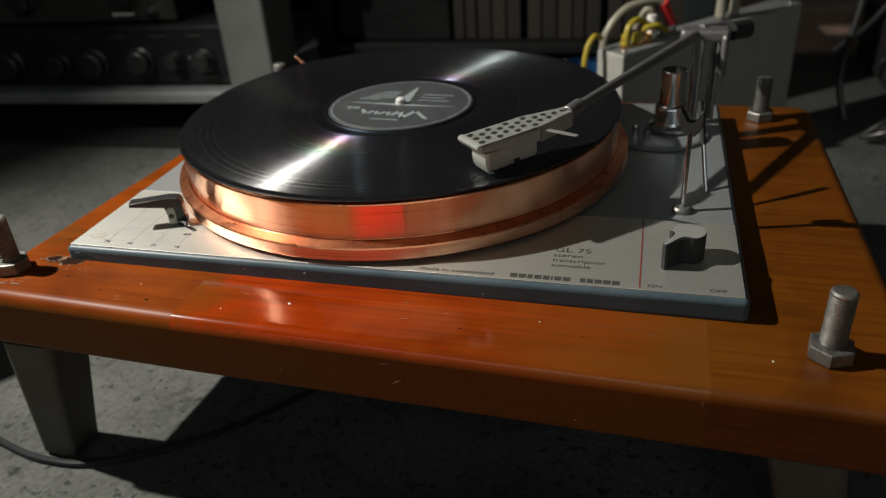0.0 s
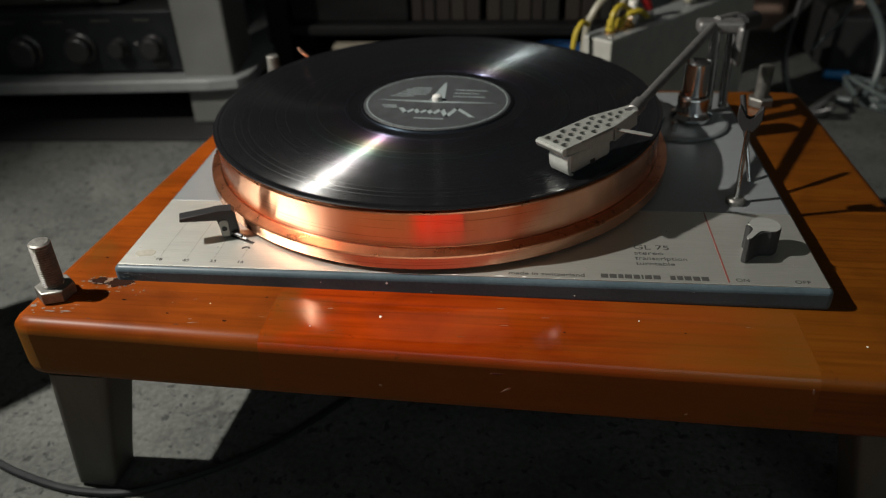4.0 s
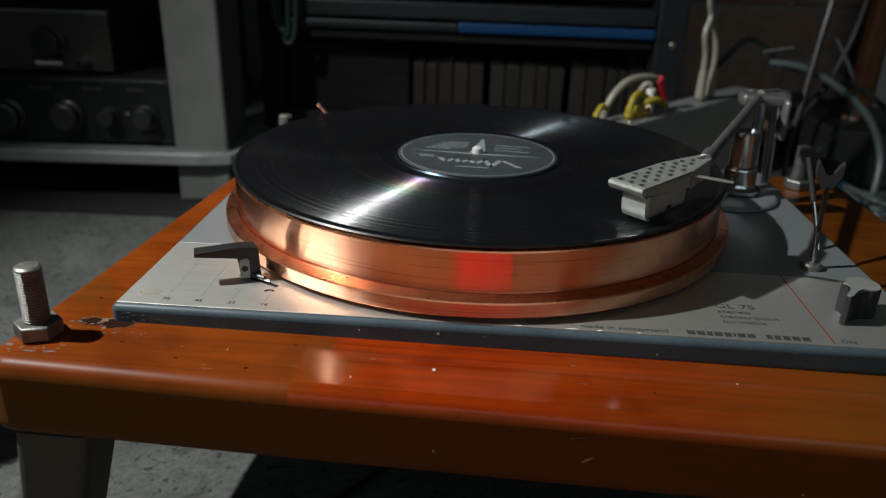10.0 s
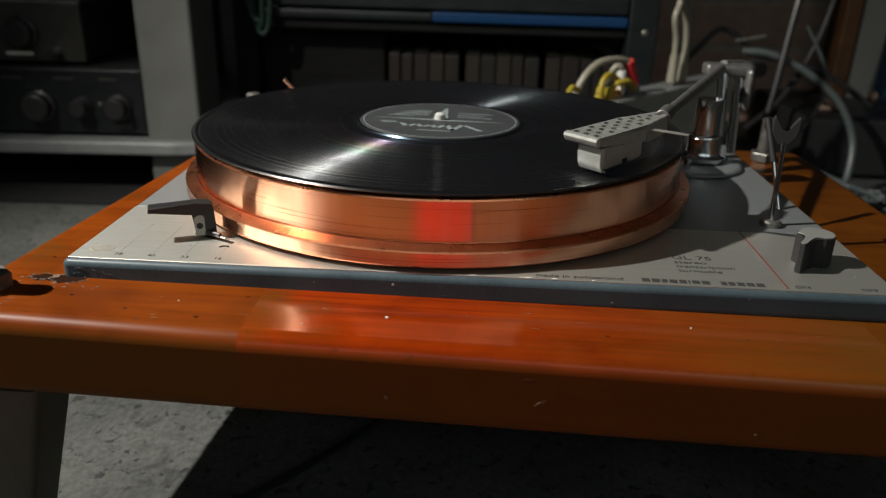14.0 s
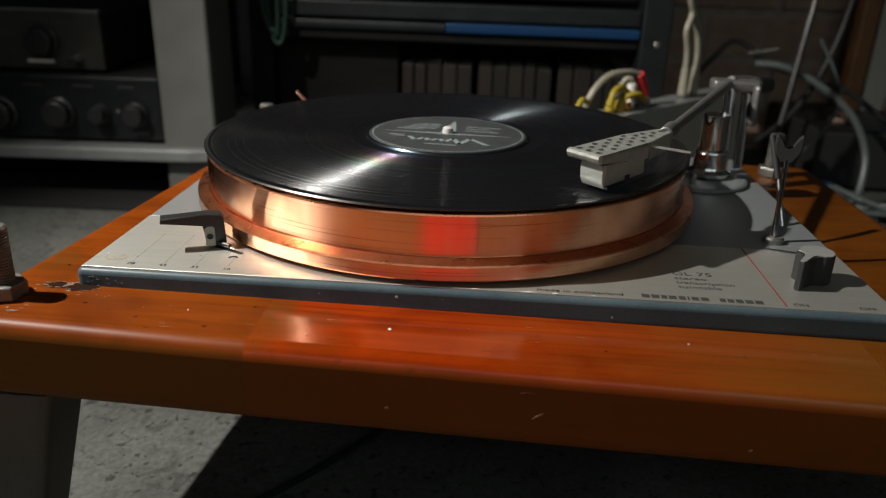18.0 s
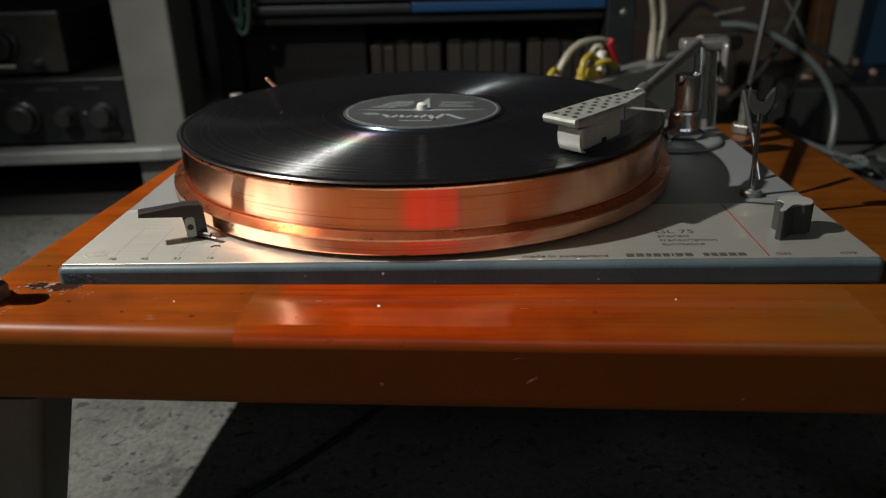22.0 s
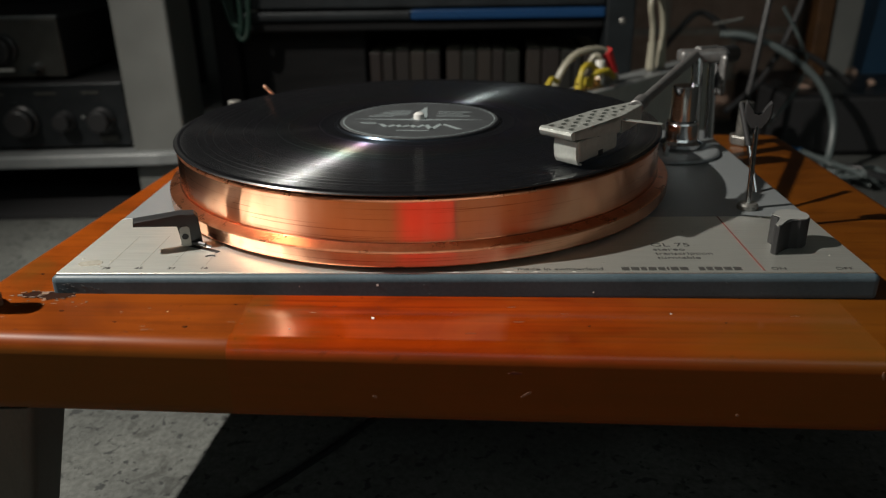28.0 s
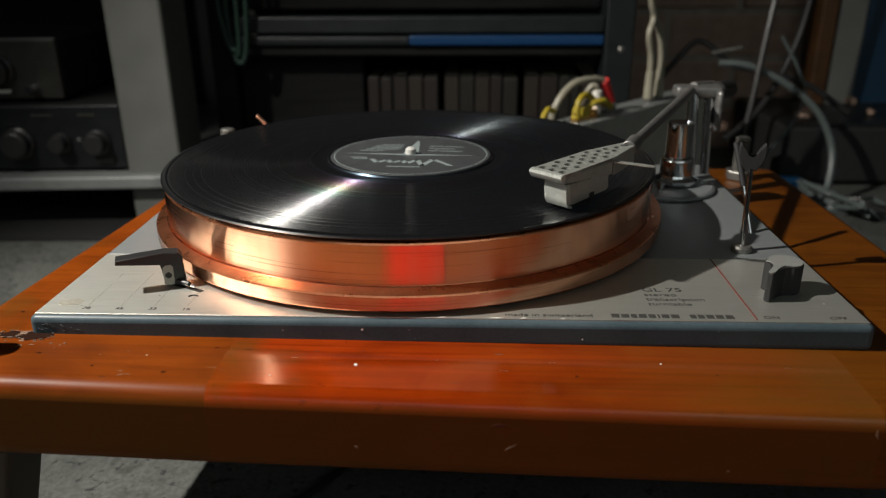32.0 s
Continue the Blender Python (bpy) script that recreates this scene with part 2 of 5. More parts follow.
def concrete():
    """Rough old concrete: mottled greys, dark pits and stains, thin wandering cracks."""
    m, nt, b = nodes_of("worn_concrete")
    tc = nt.nodes.new("ShaderNodeTexCoord")

    def noise_tex(scale, detail, dist=0.0):
        n = nt.nodes.new("ShaderNodeTexNoise")
        n.inputs["Scale"].default_value, n.inputs["Detail"].default_value, n.inputs["Distortion"].default_value = scale, detail, dist
        lnk(nt, tc.outputs["Object"], n.inputs["Vector"])
        return n.outputs[0]

    def ramp_of(src, p0, p1, c0, c1):
        r = nt.nodes.new("ShaderNodeValToRGB")
        r.color_ramp.elements[0].position, r.color_ramp.elements[1].position = p0, p1
        r.color_ramp.elements[0].color, r.color_ramp.elements[1].color = (*c0, 1), (*c1, 1)
        lnk(nt, src, r.inputs[0])
        return r.outputs[0]

    def times(a, c, f=1.0):
        x = nt.nodes.new("ShaderNodeMix")
        x.data_type, x.blend_type = "RGBA", "MULTIPLY"
        x.inputs[0].default_value = f
        lnk(nt, a, x.inputs[6])
        lnk(nt, c, x.inputs[7])
        return x.outputs[2]
    big = ramp_of(noise_tex(9, 8, 0.6), 0.3, 0.7, (0.040, 0.0433, 0.040), (0.084, 0.088, 0.081))
    fine = noise_tex(240, 6)
    grain = ramp_of(fine, 0.32, 0.62, (0.55, 0.55, 0.55), (1, 1, 1))
    stain = ramp_of(noise_tex(42, 6, 1.2), 0.60, 0.70, (1, 1, 1), (0.38, 0.38, 0.36))
    pits = ramp_of(noise_tex(150, 3, 0.3), 0.61, 0.66, (1, 1, 1), (0.20, 0.22, 0.23))
    warp = nt.nodes.new("ShaderNodeTexNoise")
    warp.inputs["Scale"].default_value, warp.inputs["Detail"].default_value = 14, 6
    lnk(nt, tc.outputs["Object"], warp.inputs["Vector"])
    add = nt.nodes.new("ShaderNodeMix")
    add.data_type = "VECTOR"
    add.inputs[0].default_value = 0.10
    lnk(nt, tc.outputs["Object"], add.inputs[4])
    lnk(nt, warp.outputs["Color"], add.inputs[5])
    vc = nt.nodes.new("ShaderNodeTexVoronoi")
    vc.feature = "DISTANCE_TO_EDGE"
    vc.inputs["Scale"].default_value = 9
    lnk(nt, add.outputs[1], vc.inputs["Vector"])
    cracks = ramp_of(vc.outputs["Distance"], 0.004, 0.016, (0.3, 0.3, 0.3), (1, 1, 1))
    col = times(times(times(times(big, grain, 0.8), stain, 0.7), pits, 0.9), cracks, 0.3)
    lnk(nt, col, b.inputs["Base Color"])
    b.inputs["Roughness"].default_value = 0.9
    bp = nt.nodes.new("ShaderNodeBump")
    bp.inputs["Strength"].default_value, bp.inputs["Distance"].default_value = 0.6, 0.002
    lnk(nt, fine, bp.inputs["Height"])
    lnk(nt, bp.outputs[0], b.inputs["Normal"])
    return m


def turned_metal(name, colour, rough, polish):
    """Lathe-turned metal: rings and hairline scratches round the local z axis, faint tarnish, smeared reflections
    tinted in as upright bands.
    """
    m, nt, b = nodes_of(name)
    tc = nt.nodes.new("ShaderNodeTexCoord")

    def noise_of(stretch, scale, detail):
        mp = nt.nodes.new("ShaderNodeMapping")
        mp.inputs["Scale"].default_value = stretch
        lnk(nt, tc.outputs["Object"], mp.inputs["Vector"])
        n = nt.nodes.new("ShaderNodeTexNoise")
        n.inputs["Scale"].default_value, n.inputs["Detail"].default_value = scale, detail
        lnk(nt, mp.outputs[0], n.inputs["Vector"])
        return n.outputs[0]

    def ramp_of(src, p0, p1, c0, c1):
        r = nt.nodes.new("ShaderNodeValToRGB")
        r.color_ramp.elements[0].position, r.color_ramp.elements[1].position = p0, p1
        r.color_ramp.elements[0].color, r.color_ramp.elements[1].color = (*c0, 1), (*c1, 1)
        lnk(nt, src, r.inputs[0])
        return r.outputs[0]

    def times(p, q):
        x = nt.nodes.new("ShaderNodeMix")
        x.data_type, x.blend_type = "RGBA", "MULTIPLY"
        x.inputs[0].default_value = 1.0
        lnk(nt, p, x.inputs[6])
        lnk(nt, q, x.inputs[7])
        return x.outputs[2]

    def span(src, lo, hi, out_lo, out_hi):
        r = nt.nodes.new("ShaderNodeMapRange")
        for k, v in enumerate((lo, hi, out_lo, out_hi)):
            r.inputs[k + 1].default_value = v
        lnk(nt, src, r.inputs[0])
        return r.outputs[0]
    rings = noise_of((4, 4, 900), 1.5, 5)
    bands = noise_of((1, 1, 0.05), 150, 4)
    tarnish = ramp_of(noise_of((1, 1, 1), 14, 4), 0.3, 0.7, [c * 0.93 for c in colour], colour)
    # upright bands: reflections drawn out by the turning, painted into the colour
    upright = ramp_of(bands, 0.32, 0.66, (0.93, 0.86, 0.82), (1, 1, 1))
    hair = ramp_of(noise_of((9, 9, 1700), 1.0, 2), 0.625, 0.66, (1, 1, 1), (0.60, 0.50, 0.44))
    nick = ramp_of(noise_of((28, 28, 700), 1.0, 2), 0.69, 0.73, (1, 1, 1), (0.5, 0.42, 0.38))
    tint = times(times(times(tarnish, upright), hair), nick)
    tg = nt.nodes.new("ShaderNodeTangent")
    tg.direction_type, tg.axis = "RADIAL", "Z"
    bp = nt.nodes.new("ShaderNodeBump")
    bp.inputs["Strength"].default_value, bp.inputs["Distance"].default_value = 0.006, 0.0002
    lnk(nt, rings, bp.inputs["Height"])
    # the brushed skin, and the polished crests between the brush marks
    c = nt.nodes.new("ShaderNodeBsdfPrincipled")
    for node, aniso, r in ((b, 1.0, span(rings, 0.3, 0.7, rough - 0.06, rough + 0.06)), (c, 1.0, span(bands, 0.3, 0.7, 0.14, 0.19))):
        node.inputs["Metallic"].default_value = 1.0
        node.inputs["Anisotropic"].default_value, node.inputs["Anisotropic Rotation"].default_value = aniso, 0.25
        lnk(nt, tint, node.inputs["Base Color"])
        lnk(nt, r, node.inputs["Roughness"])
        lnk(nt, tg.outputs[0], node.inputs["Tangent"])
        lnk(nt, bp.outputs[0], node.inputs["Normal"])
    mx = nt.nodes.new("ShaderNodeMixShader")
    mx.inputs[0].default_value = polish
    lnk(nt, b.outputs[0], mx.inputs[1])
    lnk(nt, c.outputs[0], mx.inputs[2])
    lnk(nt, mx.outputs[0], nt.nodes["Material Output"].inputs["Surface"])
    return m


def vinyl_material():
    """Black vinyl. The walls of the fine grooves lean in and out by some 45 degrees, which gives two streaks of gloss through the centre."""
    m, nt, b = nodes_of("grooved_black_vinyl")

    def math_node(op, a, c=None):
        n = nt.nodes.new("ShaderNodeMath")
        n.operation = op
        for k, v in enumerate((a, c)):
            if v is None:
                continue
            if isinstance(v, (int, float)):
                n.inputs[k].default_value = v
            else:
                lnk(nt, v, n.inputs[k])
        return n.outputs[0]
    tc = nt.nodes.new("ShaderNodeTexCoord")
    flat = nt.nodes.new("ShaderNodeVectorMath")
    flat.operation = "MULTIPLY"
    flat.inputs[1].default_value = (1, 1, 0)
    lnk(nt, tc.outputs["Object"], flat.inputs[0])
    ln = nt.nodes.new("ShaderNodeVectorMath")
    ln.operation = "LENGTH"
    lnk(nt, flat.outputs[0], ln.inputs[0])
    r = ln.outputs["Value"]
    radial = nt.nodes.new("ShaderNodeVectorMath")
    radial.operation = "NORMALIZE"
    lnk(nt, flat.outputs[0], radial.inputs[0])
    cm = nt.nodes.new("ShaderNodeCombineXYZ")
    lnk(nt, r, cm.inputs[0])
    n1 = nt.nodes.new("ShaderNodeTexNoise")
    n1.inputs["Scale"].default_value, n1.inputs["Detail"].default_value = 1100, 8
    lnk(nt, cm.outputs[0], n1.inputs["Vector"])
    n2 = nt.nodes.new("ShaderNodeTexNoise")
    n2.inputs["Scale"].default_value, n2.inputs["Detail"].default_value = 90, 3
    lnk(nt, cm.outputs[0], n2.inputs["Vector"])
    n3 = nt.nodes.new("ShaderNodeTexNoise")
    n3.inputs["Scale"].default_value, n3.inputs["Detail"].default_value = 15000, 2
    lnk(nt, cm.outputs[0], n3.inputs["Vector"])
    n4 = nt.nodes.new("ShaderNodeTexNoise")
    n4.inputs["Scale"].default_value, n4.inputs["Detail"].default_value = 420, 3
    lnk(nt, cm.outputs[0], n4.inputs["Vector"])
    wave = math_node("SINE", math_node("MULTIPLY", r, 2 * math.pi / 0.00037))
    inside = math_node("MULTIPLY", math_node("GREATER_THAN", r, 0.0605), math_node("LESS_THAN", r, 0.1455))
    amp = math_node("MULTIPLY", math_node("ADD", math_node("ADD", math_node("ADD", math_node("SUBTRACT", 0.88, math_node("MULTIPLY", r, 3.1)), math_node("MULTIPLY", n1.outputs[0], 0.25)), math_node("MULTIPLY", n2.outputs[0], 0.20)), math_node("MULTIPLY", n3.outputs[0], 0.6)), inside)
    lean = nt.nodes.new("ShaderNodeVectorMath")
    lean.operation = "SCALE"
    lnk(nt, radial.outputs[0], lean.inputs[0])
    lnk(nt, math_node("MULTIPLY", wave, amp), lean.inputs["Scale"])
    up = nt.nodes.new("ShaderNodeVectorMath")
    up.operation = "ADD"
    geo = nt.nodes.new("ShaderNodeNewGeometry")
    lnk(nt, geo.outputs["Normal"], up.inputs[0])
    lnk(nt, lean.outputs[0], up.inputs[1])
    nn = nt.nodes.new("ShaderNodeVectorMath")
    nn.operation = "NORMALIZE"
    lnk(nt, up.outputs[0], nn.inputs[0])
    lnk(nt, nn.outputs[0], b.inputs["Normal"])
    # loud and quiet rings scatter more and less
    comb = math_node("ADD", math_node("MULTIPLY", n1.outputs[0], 0.62), math_node("MULTIPLY", n4.outputs[0], 0.38))
    rr = nt.nodes.new("ShaderNodeMapRange")
    rr.inputs[1].default_value, rr.inputs[2].default_value = 0.43, 0.60
    rr.inputs[3].default_value, rr.inputs[4].default_value = 0.17, 0.29
    lnk(nt, comb, rr.inputs[0])
    lnk(nt, rr.outputs[0], b.inputs["Roughness"])
    b.inputs["Base Color"].default_value = (0.006, 0.006, 0.007, 1)
    b.inputs["IOR"].default_value = 1.95
    # the grooves split the light a little into colours, more so near the label
    hue = nt.nodes.new("ShaderNodeValToRGB")
    stops = ((0.0, (0.35, 0.75, 1.0)), (0.12, (0.45, 0.55, 1.0)), (0.25, (1.0, 0.50, 0.85)), (0.38, (1.0, 0.85, 0.55)), (0.52, (0.65, 1.0, 0.85)), (0.68, (0.95, 0.9, 1.0)), (1.0, (1, 1, 1)))
    while len(hue.color_ramp.elements) < len(stops):
        hue.color_ramp.elements.new(0.5)
    for e, (p, c) in zip(hue.color_ramp.elements, stops):
        e.position, e.color = p, (*c, 1)
    mr = nt.nodes.new("ShaderNodeMapRange")
    mr.inputs[1].default_value, mr.inputs[2].default_value = 0.060, 0.135
    lnk(nt, math_node("ADD", r, math_node("MULTIPLY", n1.outputs[0], 0.02)), mr.inputs[0])
    lnk(nt, mr.outputs[0], hue.inputs[0])
    lnk(nt, hue.outputs[0], b.inputs["Specular Tint"])
    # the steepest groove walls, beside loud passages
    e = nt.nodes.new("ShaderNodeBsdfPrincipled")
    steep = nt.nodes.new("ShaderNodeVectorMath")
    steep.operation = "SCALE"
    lnk(nt, lean.outputs[0], steep.inputs[0])
    steep.inputs["Scale"].default_value = 1.5
    over = nt.nodes.new("ShaderNodeVectorMath")
    over.operation = "ADD"
    lnk(nt, geo.outputs["Normal"], over.inputs[0])
    lnk(nt, steep.outputs[0], over.inputs[1])
    en = nt.nodes.new("ShaderNodeVectorMath")
    en.operation = "NORMALIZE"
    lnk(nt, over.outputs[0], en.inputs[0])
    lnk(nt, en.outputs[0], e.inputs["Normal"])
    lnk(nt, rr.outputs[0], e.inputs["Roughness"])
    e.inputs["Base Color"].default_value = (0.006, 0.006, 0.007, 1)
    e.inputs["IOR"].default_value = 1.95
    e.inputs["Specular Tint"].default_value = (0.75, 0.92, 1.0, 1)
    groove = nt.nodes.new("ShaderNodeMixShader")
    groove.inputs[0].default_value = 0.25
    lnk(nt, b.outputs[0], groove.inputs[1])
    lnk(nt, e.outputs[0], groove.inputs[2])
    # the flat land between the grooves mirrors the room
    c = nt.nodes.new("ShaderNodeBsdfPrincipled")
    c.inputs["Base Color"].default_value = (0.006, 0.006, 0.007, 1)
    c.inputs["IOR"].default_value = 1.58
    dust = nt.nodes.new("ShaderNodeTexNoise")
    dust.inputs["Scale"].default_value, dust.inputs["Detail"].default_value = 60, 6
    lnk(nt, tc.outputs["Object"], dust.inputs["Vector"])
    rd = nt.nodes.new("ShaderNodeMapRange")
    rd.inputs[3].default_value, rd.inputs[4].default_value = 0.10, 0.26
    lnk(nt, math_node("MULTIPLY", math_node("ADD", dust.outputs[0], n4.outputs[0]), 0.5), rd.inputs[0])
    lnk(nt, rd.outputs[0], c.inputs["Roughness"])
    mx = nt.nodes.new("ShaderNodeMixShader")
    mx.inputs[0].default_value = 0.30
    lnk(nt, groove.outputs[0], mx.inputs[1])
    lnk(nt, c.outputs[0], mx.inputs[2])
    lnk(nt, mx.outputs[0], nt.nodes["Material Output"].inputs["Surface"])
    return m


def plain(name, colour, rough=0.5, metal=0.0):
    m, nt, b = nodes_of(name)
    n = nt.nodes.new("ShaderNodeTexNoise")
    n.inputs["Scale"].default_value, n.inputs["Detail"].default_value = 220, 4
    tc = nt.nodes.new("ShaderNodeTexCoord")
    lnk(nt, tc.outputs["Object"], n.inputs["Vector"])
    ramp = nt.nodes.new("ShaderNodeValToRGB")
    ramp.color_ramp.elements[0].color = (*[c * 0.8 for c in colour], 1)
    ramp.color_ramp.elements[1].color = (*[min(1, c * 1.12) for c in colour], 1)
    lnk(nt, n.outputs[0], ramp.inputs[0])
    lnk(nt, ramp.outputs[0], b.inputs["Base Color"])
    b.inputs["Roughness"].default_value, b.inputs["Metallic"].default_value = rough, metal
    return m


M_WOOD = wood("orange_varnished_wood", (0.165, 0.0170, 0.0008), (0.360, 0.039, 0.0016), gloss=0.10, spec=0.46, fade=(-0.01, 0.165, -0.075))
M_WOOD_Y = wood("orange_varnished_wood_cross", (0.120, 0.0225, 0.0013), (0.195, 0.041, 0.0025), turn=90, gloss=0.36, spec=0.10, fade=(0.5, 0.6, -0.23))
M_WOOD_R = wood("brown_orange_varnished_wood", (0.09632, 0.02666, 0.001892), (0.1359, 0.04128, 0.002924), turn=90, gloss=0.36, spec=0.2)
M_COPPER = turned_metal("polished_copper", (1.0, 0.55, 0.352), 0.45, 0.72)
M_COPPER_SATIN = surface("satin_copper", (0.74, 0.275, 0.135), (0.88, 0.365, 0.19), rough=(0.22, 0.36), metal=1.0, scale=120, bump=0.25, fine=500, dist=0.0006)
M_VINYL = vinyl_material()
M_PLATE = surface("brushed_silver_plate", (0.65, 0.66, 0.61), (0.79, 0.795, 0.74), rough=(0.39, 0.50), metal=0.90, scale=8, stretch=(4, 260, 1), bump=0.03, fine=30)
M_PLATE_GREY = surface("blue_grey_plate", (0.19, 0.207, 0.215), (0.25, 0.268, 0.277), rough=(0.3, 0.45), metal=0.4, scale=8, stretch=(4, 260, 1), bump=0.03, fine=30)
M_RIM = surface("slate_grey_enamel", (0.046, 0.068, 0.082), (0.072, 0.100, 0.118), rough=(0.3, 0.5), spec=0.25, scale=40, bump=0.05, spots=(0.3, 0.32, 0.33), spot_scale=140, spot_at=0.74)
M_CHROME = plain("chrome", (0.58, 0.585, 0.60), 0.1, 1.0)
M_STEEL = surface("zinc_plated_steel", (0.155, 0.152, 0.140), (0.28, 0.275, 0.256), rough=(0.36, 0.52), metal=0.8, scale=150, bump=0.08)
M_ALU = surface("cast_aluminium", (0.3264, 0.335, 0.3103), (0.4128, 0.425, 0.3989), rough=(0.35, 0.5), metal=0.6, scale=200, bump=0.04)
M_LIP = surface("bright_aluminium_edge", (0.576, 0.6, 0.5614), (0.6912, 0.72, 0.6796), rough=(0.28, 0.4), metal=0.7, scale=200, bump=0.04)
M_CAP = surface("brushed_knob_cap", (0.23, 0.235, 0.225), (0.32, 0.325, 0.31), rough=(0.35, 0.5), metal=0.3, scale=8, stretch=(4, 260, 1), bump=0.02, fine=30)
M_GOUGE = plain("dark_bare_gouge", (0.018, 0.007, 0.004), 0.9)
M_GOUGE.node_tree.nodes["Principled BSDF"].inputs["Specular IOR Level"].default_value = 0.05
M_SCRAPE = plain("pale_scrape", (0.19, 0.115, 0.075), 0.8)
M_DUST = plain("grey_dust", (0.13, 0.095, 0.075), 0.9)
M_STAIN = surface("beige_stain", (0.46, 0.435, 0.36), (0.58, 0.56, 0.49), rough=(0.42, 0.55), metal=0.85, scale=420, bump=0.0)
M_SCUFF = plain("pale_scuff", (0.13, 0.15, 0.16), 0.7)
M_DENT = plain("dark_bruised_wood", (0.07, 0.014, 0.003), 0.7)
M_FAINT = plain("faded_print", (0.30, 0.29, 0.26), 0.6)
M_ARM = surface("dull_grey_tube", (0.15, 0.147, 0.145), (0.23, 0.226, 0.222), rough=(0.4, 0.55), metal=0.7, scale=200, bump=0.04)
M_BLACK = plain("black_plastic", (0.018, 0.018, 0.019), 0.38)
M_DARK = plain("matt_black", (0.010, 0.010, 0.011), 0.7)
M_LABEL = surface("grey_record_label", (0.027, 0.030, 0.032), (0.040, 0.044, 0.047), rough=(0.5, 0.65), scale=120, bump=0.0)
M_PRINT = plain("silver_print", (0.20, 0.235, 0.24), 0.5)
M_INK = plain("black_ink", (0.04, 0.039, 0.036), 0.6)
M_RED_INK = plain("red_ink", (0.17, 0.032, 0.022), 0.55)
M_WHITE = plain("white_plastic", (0.75, 0.74, 0.70), 0.4)
M_BONE = plain("pale_nylon", (0.50, 0.50, 0.48), 0.6)
M_CONCRETE = concrete()
M_LEG = surface("grey_green_painted_leg", (0.044, 0.046, 0.038), (0.070, 0.072, 0.061), rough=(0.55, 0.75), scale=30, stretch=(3, 3, 0.6), bump=0.15)
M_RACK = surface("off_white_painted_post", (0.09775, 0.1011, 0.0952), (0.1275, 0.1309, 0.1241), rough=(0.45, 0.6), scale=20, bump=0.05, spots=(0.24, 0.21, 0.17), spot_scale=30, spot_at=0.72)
M_SHELF = surface("grey_shelf_edge", (0.1394, 0.1476, 0.1492), (0.1886, 0.1984, 0.1984), rough=(0.3, 0.5), scale=40, bump=0.04)
M_AMP = surface("charcoal_amplifier_front", (0.008, 0.010, 0.0115), (0.015, 0.017, 0.019), rough=(0.35, 0.5), metal=0.3, scale=60, bump=0.03)
M_TUNER = surface("grey_tuner_front", (0.051, 0.05015, 0.04505), (0.07225, 0.0714, 0.0646), rough=(0.35, 0.5), metal=0.5, scale=60, bump=0.03)
M_BOX = surface("grey_sheet_metal", (0.29, 0.29, 0.26), (0.36, 0.36, 0.325), rough=(0.4, 0.55), metal=0.1, scale=50, bump=0.04)
M_BRICK = surface("dark_red_brick", (0.21, 0.135, 0.10), (0.33, 0.225, 0.175), rough=(0.8, 0.95), scale=40, bump=0.5, dist=0.003)
M_MORTAR = surface("dusty_mortar", (0.20, 0.165, 0.14), (0.29, 0.25, 0.215), rough=(0.85, 0.95), scale=60, bump=0.5, dist=0.002)
M_WALL = surface("dull_plaster", (0.50, 0.485, 0.46), (0.60, 0.585, 0.555), rough=(0.8, 0.95), scale=6, fine=60, bump=0.2, dist=0.003)
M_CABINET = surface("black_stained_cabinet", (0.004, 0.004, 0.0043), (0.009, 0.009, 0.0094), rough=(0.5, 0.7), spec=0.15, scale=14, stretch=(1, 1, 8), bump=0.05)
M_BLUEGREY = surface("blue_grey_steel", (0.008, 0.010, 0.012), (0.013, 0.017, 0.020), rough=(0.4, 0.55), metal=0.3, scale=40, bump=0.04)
M_BLUE = plain("bright_blue_strip", (0.003, 0.034, 0.105), 0.4)
M_BLUEPLUG = plain("blue_plug_plastic", (0.01, 0.16, 0.42), 0.35)
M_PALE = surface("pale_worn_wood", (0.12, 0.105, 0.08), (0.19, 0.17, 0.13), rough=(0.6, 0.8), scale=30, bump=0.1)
M_CREAM = plain("cream_cable", (0.26, 0.2438, 0.1885), 0.45)
M_YELLOW = plain("yellow_cable", (0.35, 0.266, 0.021), 0.45)
M_REDP = plain("red_plug", (0.55, 0.03, 0.03), 0.4)
M_GREYCABLE = plain("grey_cable", (0.077, 0.0945, 0.0945), 0.45)
M_GREENCABLE = plain("green_cable", (0.0036, 0.0228, 0.015), 0.5)
M_BRASS = plain("brass", (0.75, 0.45, 0.16), 0.25, 1.0)
M_DULLCOPPER = plain("dull_copper", (0.50, 0.30, 0.22), 0.4, 0.8)
M_BROWNWOOD = wood("brown_door_frame", (0.048, 0.0204, 0.006), (0.078, 0.036, 0.012), turn=90, gloss=0.4)
M_BLUEPANEL = plain("deep_blue_panel", (0.0048, 0.027, 0.057), 0.5)
# colours of the unseen sheets added for the platter's reflections
M_RED_REFLECTOR = surface("red_reflector", (0.90, 0.030, 0.002), (0.98, 0.048, 0.003), rough=(0.8, 0.95), scale=40, bump=0.2)
M_ORANGE_REFLECTOR = surface("orange_reflector", (0.496, 0.068, 0.008), (0.624, 0.104, 0.0128), rough=(0.8, 0.95), scale=40, bump=0.2)
M_BROWN_REFLECTOR = surface("brown_reflector_board", (0.32, 0.125, 0.028), (0.43, 0.18, 0.045), rough=(0.8, 0.95), scale=14, stretch=(1, 8, 1), bump=0.1)
